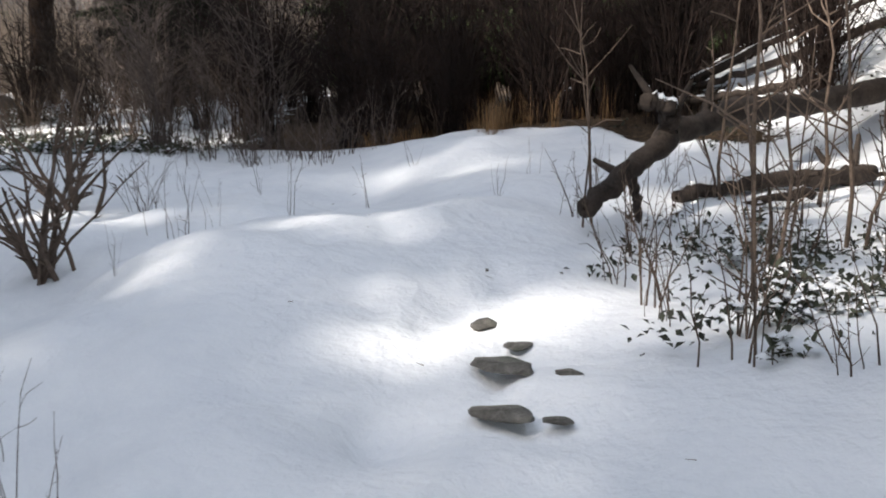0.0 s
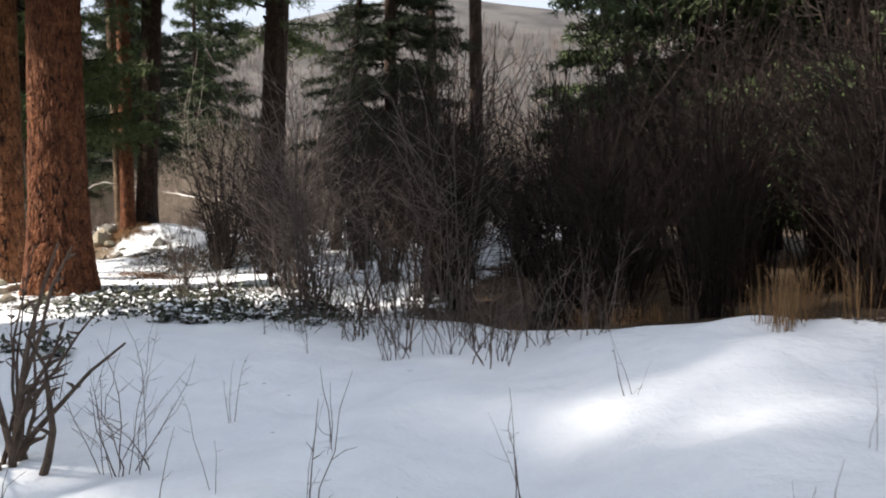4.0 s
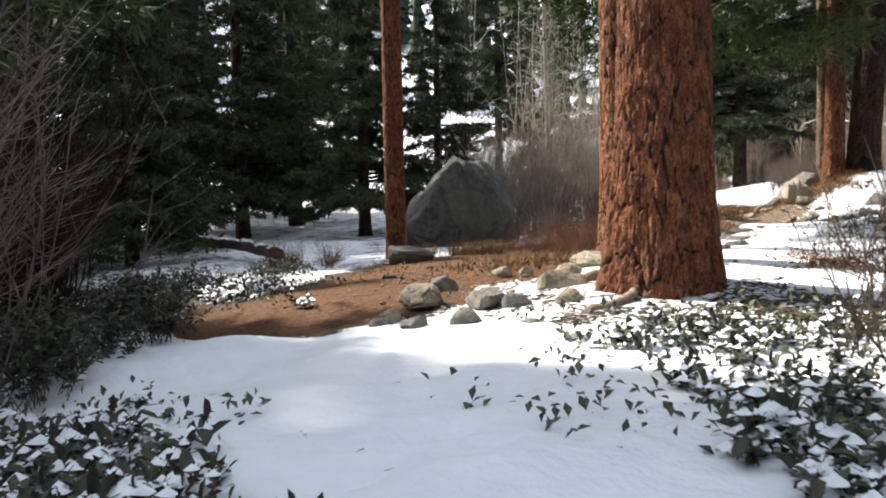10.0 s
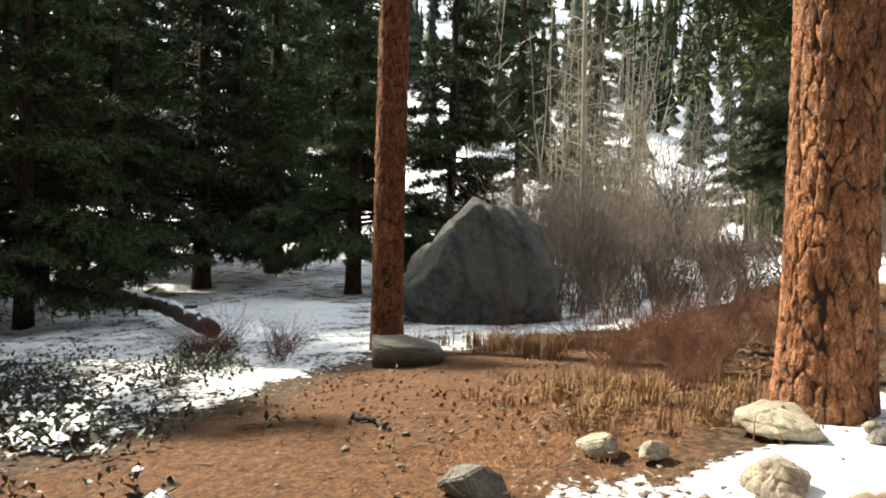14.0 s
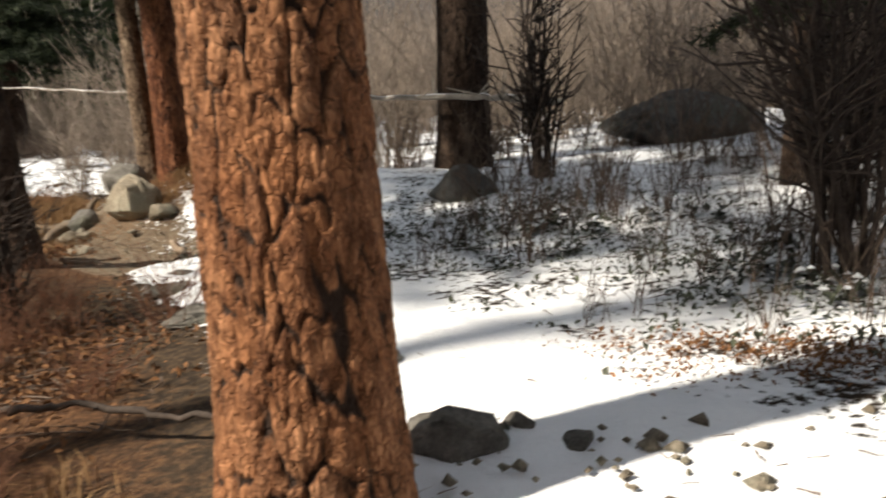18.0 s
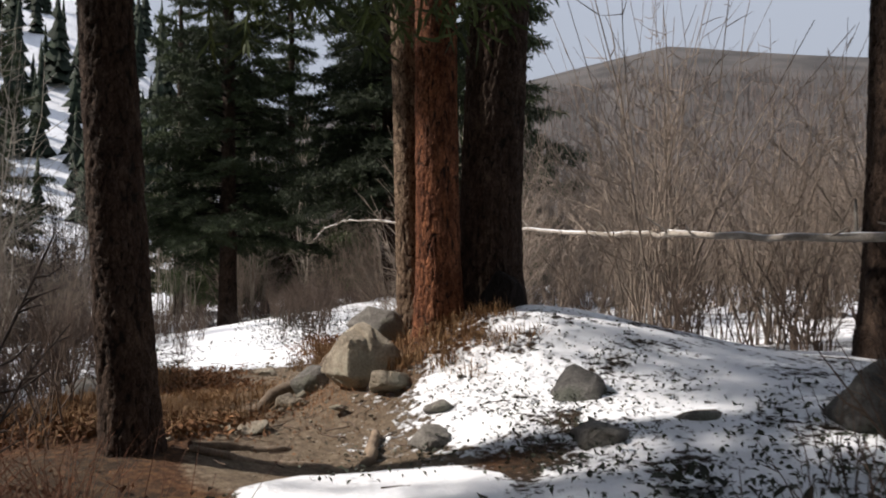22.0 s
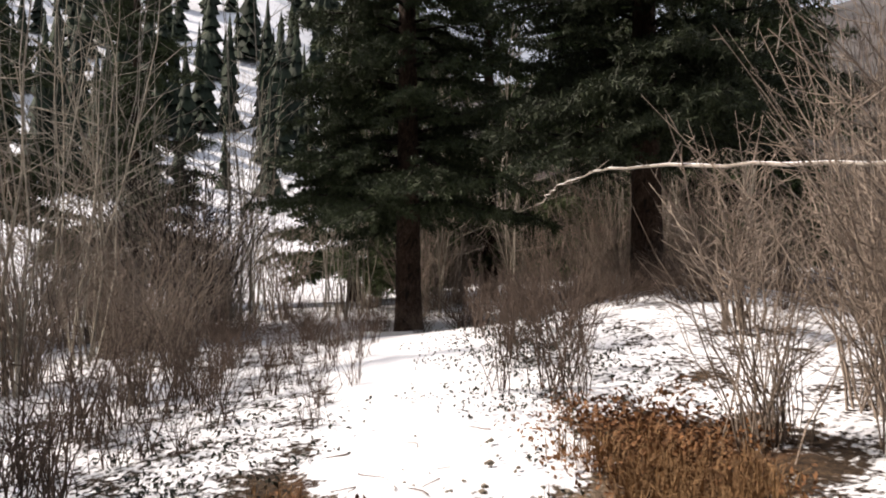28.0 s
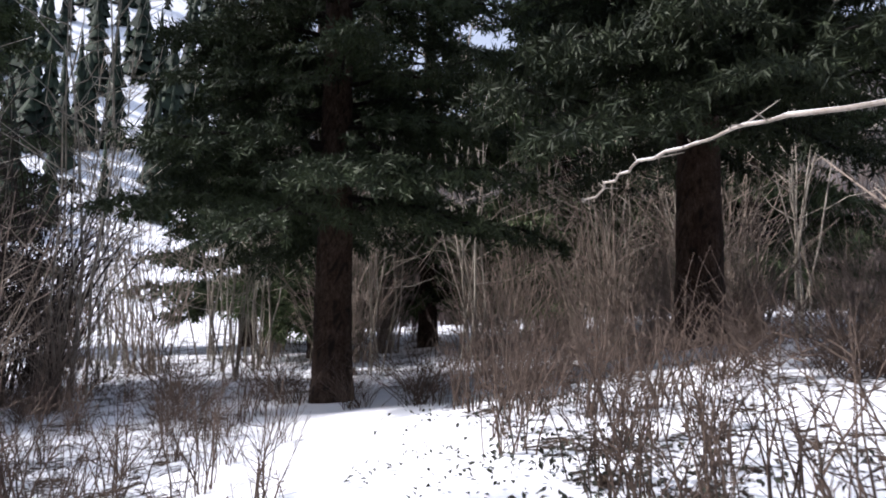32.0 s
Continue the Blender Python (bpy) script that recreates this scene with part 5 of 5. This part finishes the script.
def evergreen(seed, stems, leaves, height, spread, size, snowy=0.4):
    """A low evergreen shrub: short stems (lines, radii), paired leaves up each stem, clots of snow caught between them."""
    r = np.random.default_rng(seed)
    lines, rads, lv, lf, sv, base = [], [], [], [], [], 0
    for _ in range(stems):
        a, out, h = r.uniform(0, 6.28), spread * r.uniform(0.2, 1.0), height * r.uniform(0.5, 1.1)
        q = np.linspace(0, 1, 4)[:, None]
        foot = r.normal(0, spread * 0.25, 2)
        p = np.concatenate([foot + np.array([np.cos(a), np.sin(a)]) * out * q ** 1.3, -0.04 + (h + 0.04) * q], 1)
        lines.append(p)
        rads.append(np.linspace(0.005, 0.002, 4))
        for k in range(leaves):
            t = 0.35 + 0.65 * (k + r.random()) / leaves
            at = np.array([np.interp(t, q[:, 0], p[:, c]) for c in range(3)])
            b, up = r.uniform(0, 6.28), r.normal(0.25, 0.45)
            d = np.array([np.cos(b) * np.cos(up), np.sin(b) * np.cos(up), np.sin(up)])
            w = np.cross(d, [0, 0, 1]) + r.normal(0, 0.25, 3)
            w /= np.linalg.norm(w) + 1e-9
            L = size * r.uniform(0.65, 1.25)
            n = np.cross(w, d) * L * 0.14
            lv += [at, at + d * L * 0.3 + w * L * 0.26 + n, at + d * L * 0.7 + w * L * 0.2 + n, at + d * L, at + d * L * 0.7 - w * L * 0.2 + n, at + d * L * 0.3 - w * L * 0.26 + n, at + d * L * 0.5]
            lf += [(base, base + 1, base + 6), (base + 1, base + 2, base + 6), (base + 2, base + 3, base + 6), (base + 3, base + 4, base + 6), (base + 4, base + 5, base + 6), (base + 5, base, base + 6)]
            base += 7
            if r.random() < snowy:
                sv.append(at + d * L * 0.5 + [0, 0, 0.012])
    cv, cf = [], []
    for k, c in enumerate(sv):
        m = 7
        w = r.uniform(0.022, 0.055)
        ring = np.arange(m) / m * 6.283
        low = c + np.stack([np.cos(ring) * w * r.uniform(0.7, 1.2, m), np.sin(ring) * w * r.uniform(0.7, 1.2, m), np.full(m, -0.008)], 1)
        cv += [*low, c + [0, 0, w * 0.5]]
        cf += [(8 * k + j, 8 * k + (j + 1) % m, 8 * k + m) for j in range(m)]
    out = (mesh_of("branchwork", *tubes(lines, rads, 3), M_TWIG), mesh_of("foliage", lv, lf, M_LEAF))
    return out if not sv else out + (mesh_of("snow", cv, cf, M_SNOW, True),)


JUNIPER = [evergreen(821 + k, 34, 16, 0.62, 0.5, 0.075, 0.0) for k in range(2)]
EVER = [evergreen(801 + k, 7, 5, 0.17, 0.2, 0.1) for k in range(4)]
rl = np.random.default_rng(71)


def evergreens(places, label, group, lo, hi, seed):
    r = np.random.default_rng(seed)
    for k, (x, y) in enumerate(places):
        t = thing("evergreen_shrub", x, y, spot(x, y) + 0.01, label, "shrub", group, r.uniform(0, 360), r.uniform(lo, hi))
        for n, me in zip(("branchwork", "foliage", "snow"), EVER[k % 4]):
            p = part(n, me, t)
            if n == "snow":
                tagged(p, kind="stuff")


def spread_over(n, a, b, rx, ry, turn):
    x, y = scatter(rl, n, a, b, rx, ry, turn)
    return list(zip(x, y))


evergreens(spread_over(32, -8.15, 10.1, 1.5, 0.9, -8) + spread_over(12, -6.9, 10.5, 0.7, 0.3, 0) + [(-6.3, 11.0), (-6.5, 10.8), (-5.9, 10.7)], "dark evergreen shrub with snow-dusted leaves", "low evergreens left of the trail", 0.75, 1.25, 35)
evergreens(spread_over(38, -5.9, 14.2, 2.0, 1.0, 18) + spread_over(24, -8.0, 14.7, 1.5, 0.8, 30) + spread_over(8, -6.4, 13.0, 0.9, 0.3, 0), "dark evergreen shrub with snow-dusted leaves", "low evergreens beside the big pine", 0.75, 1.3, 36)
evergreens(spread_over(26, -15.6, 12.0, 1.6, 0.35, 8), "green-brown low shrub beside the clearing", "low evergreens beyond the clearing", 0.7, 1.1, 37)
evergreens(spread_over(24, -11.6, 21.6, 1.6, 1.5, -25) + spread_over(10, -10.4, 19.6, 1.1, 1.4, 0), "dark low shrub under thin snow on the bank", "low shrubs on the bank", 0.6, 1.0, 38)
evergreens(spread_over(18, 1.95, 4.4, 0.6, 0.9, 0) + spread_over(10, 2.4, 6.0, 0.9, 0.8, 0), "small dark shrub poking out of snow", "low shrubs by the fallen log", 0.5, 0.9, 39)
for k, (x, y) in enumerate([(-11.4, 10.4), (-12.1, 10.9), (-12.7, 10.5), (-10.9, 10.1), (-13.3, 11.0), (-11.6, 9.8), (-12.4, 9.9), (-14.0, 10.6), (-10.3, 9.9)]):
    t = thing("juniper_bush", x, y, spot(x, y), "dense dark green low bush in shade beside the clearing", "bush", "dark evergreen bushes", 47.0 * k, 0.85 + 0.07 * (k % 5))
    for n, me in zip(("branchwork", "foliage"), JUNIPER[k % 2]):
        part(n, me, t)
field("evergreen_leaves", mesh_of("leaves", *stack([clumps(rl, 60, 16, -8.0, 10.0, 1.8, 0.9, -8, 0.07, 0.09, 0.16), clumps(rl, 160, 12, -5.9, 14.3, 2.6, 1.4, 18, 0.07, 0.1, 0.16), clumps(rl, 110, 12, -8.2, 15.0, 1.8, 1.1, 30, 0.07, 0.1, 0.16)]), M_LEAF), "dark evergreen leaves poking out of snow")
field("evergreen_leaves", mesh_of("leaves", *stack([clumps(rl, 170, 18, -16.6, 11.7, 2.6, 1.1, 8, 0.06, 0.09, 0.16), clumps(rl, 50, 18, -17.6, 13.2, 0.9, 0.5, 0, 0.06, 0.09, 0.16)]), M_LEAF), "green-brown low leaves beside the clearing")
field("evergreen_leaves", mesh_of("leaves", *stack([clumps(rl, 250, 13, -12.2, 21.8, 2.2, 2.2, -25, 0.045, 0.09, 0.09), clumps(rl, 130, 13, -10.3, 19.4, 1.5, 2.0, 0, 0.05, 0.09, 0.1), clumps(rl, 170, 11, -14.4, 22.8, 1.0, 1.2, 40, 0.03, 0.1, 0.05)]), M_LEAF), "dark leaves of low shrubs under thin snow")
field("evergreen_leaves", mesh_of("leaves", *stack([clumps(rl, 200, 12, -22.2, 28.6, 2.6, 1.0, 140, 0.04, 0.1), clumps(rl, 120, 12, -22.3, 25.3, 2.4, 0.9, 140, 0.045, 0.1), clumps(rl, 80, 14, 2.2, 5.4, 1.1, 1.6, 0, 0.06), clumps(rl, 60, 14, 4.4, 11.0, 1.4, 1.0, 0, 0.06)]), M_LEAF), "small dark leaves in the snow along the path")
dry = [clumps(rl, 130, 30, -17.5, 21.6, 0.9, 0.8, 20, 0.05, 0.12, 0.1), clumps(rl, 90, 30, -19.6, 24.2, 1.6, 0.5, 140, 0.05, 0.12, 0.1), clumps(rl, 110, 26, -20.0, 27.2, 1.0, 0.6, 140, 0.045), clumps(rl, 60, 14, -14.2, 14.6, 1.8, 1.2, 0, 0.05, 0.3, 0.02),
       clumps(rl, 40, 12, -16.6, 22.6, 1.6, 1.0, 45, 0.028, 0.3, 0.015), clumps(rl, 90, 18, -15.8, 18.4, 1.4, 1.6, 0, 0.05, 0.2, 0.05), clumps(rl, 60, 20, -14.9, 18.8, 0.7, 1.2, 25, 0.05, 0.2, 0.05), clumps(rl, 70, 26, -10.7, 17.9, 0.8, 0.35, -20, 0.03, 0.1, 0.05)]
field("dry_leaves", mesh_of("leaves", *stack(dry), M_LEAF_DRY), "orange-brown dry leaves and litter beside the path")


def tufts(r, n, per, a, b, rx, ry, turn, height, width=0.004, lean=0.5, spread=0.06):
    cx, cy = scatter(r, n, a, b, rx, ry, turn)
    k = np.repeat(np.arange(n), per)
    return blades(cx[k] + r.normal(0, spread, n * per), cy[k] + r.normal(0, spread, n * per), r, height, width, lean)


grass = [tufts(rl, 80, 24, -17.7, 25.1, 1.3, 0.5, 140, 0.14, 0.003, 1.2, 0.09), tufts(rl, 110, 34, -18.9, 26.0, 1.4, 0.55, 140, 0.26, lean=0.8), tufts(rl, 110, 60, -17.5, 21.75, 0.75, 0.55, 30, 0.24, 0.0035, 1.3, 0.09), tufts(rl, 60, 50, -18.6, 23.0, 0.8, 0.35, 40, 0.22, 0.0035, 1.2, 0.08), tufts(rl, 26, 40, -15.6, 23.5, 0.5, 0.4, 0, 0.16, lean=1.0),
         tufts(rl, 40, 36, -16.6, 16.6, 1.2, 0.6, 30, 0.28), tufts(rl, 60, 36, -13.8, 15.9, 1.3, 0.8, 0, 0.16, lean=0.8), tufts(rl, 9, 26, 0.9, 11.9, 0.7, 0.4, 0, 0.6, 0.003, 0.6), tufts(rl, 30, 16, -0.4, 13.4, 2.2, 0.5, -20, 0.3, 0.003, 0.8),
         tufts(rl, 30, 30, -20.6, 24.3, 1.0, 0.5, 140, 0.25)]
field("dry_grass", mesh_of("grass", *stack(grass), M_GRASS), "straw-coloured dry grass tufts")
needles = [tufts(rl, 900, 5, -13.4, 14.2, 2.4, 1.4, -15, 0.05, 0.0016, 3.0, 0.1), tufts(rl, 500, 5, -16.3, 23.0, 1.0, 0.8, 40, 0.05, 0.0016, 3.0, 0.1)]
field("pine_needles", mesh_of("needles", *stack(needles), M_LEAF_DRY), "fallen orange pine needles on the ground")

def on_line(r, n, pts, wide):
    """Random places along a trail."""
    t = r.uniform(0, len(pts) - 1, n)
    p = np.asarray(pts, float)
    return np.interp(t, range(len(p)), p[:, 0]) + r.normal(0, wide, n), np.interp(t, range(len(p)), p[:, 1]) + r.normal(0, wide, n)


field("gravel", mesh_of("gravel", *stack([bits(*on_line(rl, 420, TRAIL_DIRT, 0.42), rl, 0.014), bits(*on_line(rl, 60, TRAIL_DIRT, 0.5), rl, 0.03), bits(*scatter(rl, 160, -13.2, 14.4, 2.2, 1.2), rl, 0.013),
                                          bits(*scatter(rl, 70, -11.7, 16.6, 0.9, 0.8), rl, 0.022), bits(*scatter(rl, 70, -11.0, 14.2, 1.2, 0.9), rl, 0.025)]), M_STONE_PALE), "small pale pebbles scattered on the trail")


def sticks(x, y, r, length, rad):
    lines, rads = [], []
    for a, b in zip(x, y):
        turn, L = r.uniform(0, 6.28), length * r.uniform(0.4, 1.3)
        s = np.linspace(-0.5, 0.5, 4)
        px_, py_ = a + np.cos(turn) * L * s + r.normal(0, 0.06 * L, 4), b + np.sin(turn) * L * s + r.normal(0, 0.06 * L, 4)
        lines.append(np.stack([px_, py_, land(px_, py_) + 0.035 + r.uniform(0, 0.02)], 1))
        rads.append(np.linspace(rad, rad * 0.4, 4) * r.uniform(0.5, 1.2))
    return tubes(lines, rads, 4)


field("twig_litter", mesh_of("twig_litter", *stack([sticks(*on_line(rl, 90, TRAIL_SNOW_B, 0.45), rl, 0.07, 0.004), sticks(*on_line(rl, 110, TRAIL_DIRT, 0.6), rl, 0.18, 0.006), sticks(*on_line(rl, 70, TRAIL_SNOW_A, 0.9), rl, 0.05, 0.003),
                                                    sticks(*scatter(rl, 90, -13.6, 14.0, 2.4, 1.4), rl, 0.14, 0.005), sticks(*scatter(rl, 260, -15.4, 18.4, 1.8, 1.8), rl, 0.5, 0.006), sticks(*scatter(rl, 120, -17.6, 21.8, 1.0, 0.8), rl, 0.3, 0.004),
                                                    sticks(*scatter(rl, 160, -11.2, 20.8, 1.8, 2.2), rl, 0.22, 0.004), sticks(*scatter(rl, 60, -10.4, 14.6, 0.9, 0.7), rl, 0.25, 0.006)]), M_TWIG), "broken twigs and bark bits lying on the ground")

# snow-laden conifers far up the slopes
rf = np.random.default_rng(17)
cone_v, cone_f = [], []
for k in range(700):
    yaw, d = radians(rf.uniform(45, 130)), rf.uniform(70, 220)
    x, y = -12 - math.sin(yaw) * d, 14 + math.cos(yaw) * d
    h, z = rf.uniform(5, 13), spot(x, y) - 0.5
    w = h * rf.uniform(0.12, 0.19)
    for lv in range(8):
        z0, z1, wl = z + h * (0.06 + lv * 0.115), z + h * (lv * 0.115 + 0.26), w * (1.08 - lv * 0.13)
        a = np.arange(12) / 12 * 6.283 + rf.uniform(0, 6)
        out = wl * np.where(np.arange(12) % 2, 0.5, 1.0) * rf.uniform(0.65, 1.25, 12)
        ring = np.stack([x + np.cos(a) * out, y + np.sin(a) * out, z0 + rf.uniform(-0.35, 0.3, 12)], 1)
        q = len(cone_v) * 13
        cone_v.append(np.concatenate([ring, [[x, y, z1]]]))
        cone_f.append(q + np.stack([np.arange(12), (np.arange(12) + 1) % 12, np.full(12, 12)], 1))
field("far_conifers", mesh_of("far_conifers", np.concatenate(cone_v), np.concatenate(cone_f), M_FAR), "dark conifers scattered over a snowy mountainside")

# leafless brush over the near hillside
yaw_b, far_b = np.radians(rf.uniform(-50, 46, 15000)), 40 + 110 * rf.random(15000) ** 1.4
hx, hy = -12 - np.sin(yaw_b) * far_b, 14 + np.cos(yaw_b) * far_b
three = np.repeat(np.arange(15000), 3)
hv, hf = blades(hx[three] + rf.normal(0, 0.35, 45000), hy[three] + rf.normal(0, 0.35, 45000), rf, 2.6, 0.035, 0.35)
field("hillside_brush", mesh_of("hillside_brush", hv, hf, M_TWIG_PALE), "grey-brown leafless brush covering the hillside")
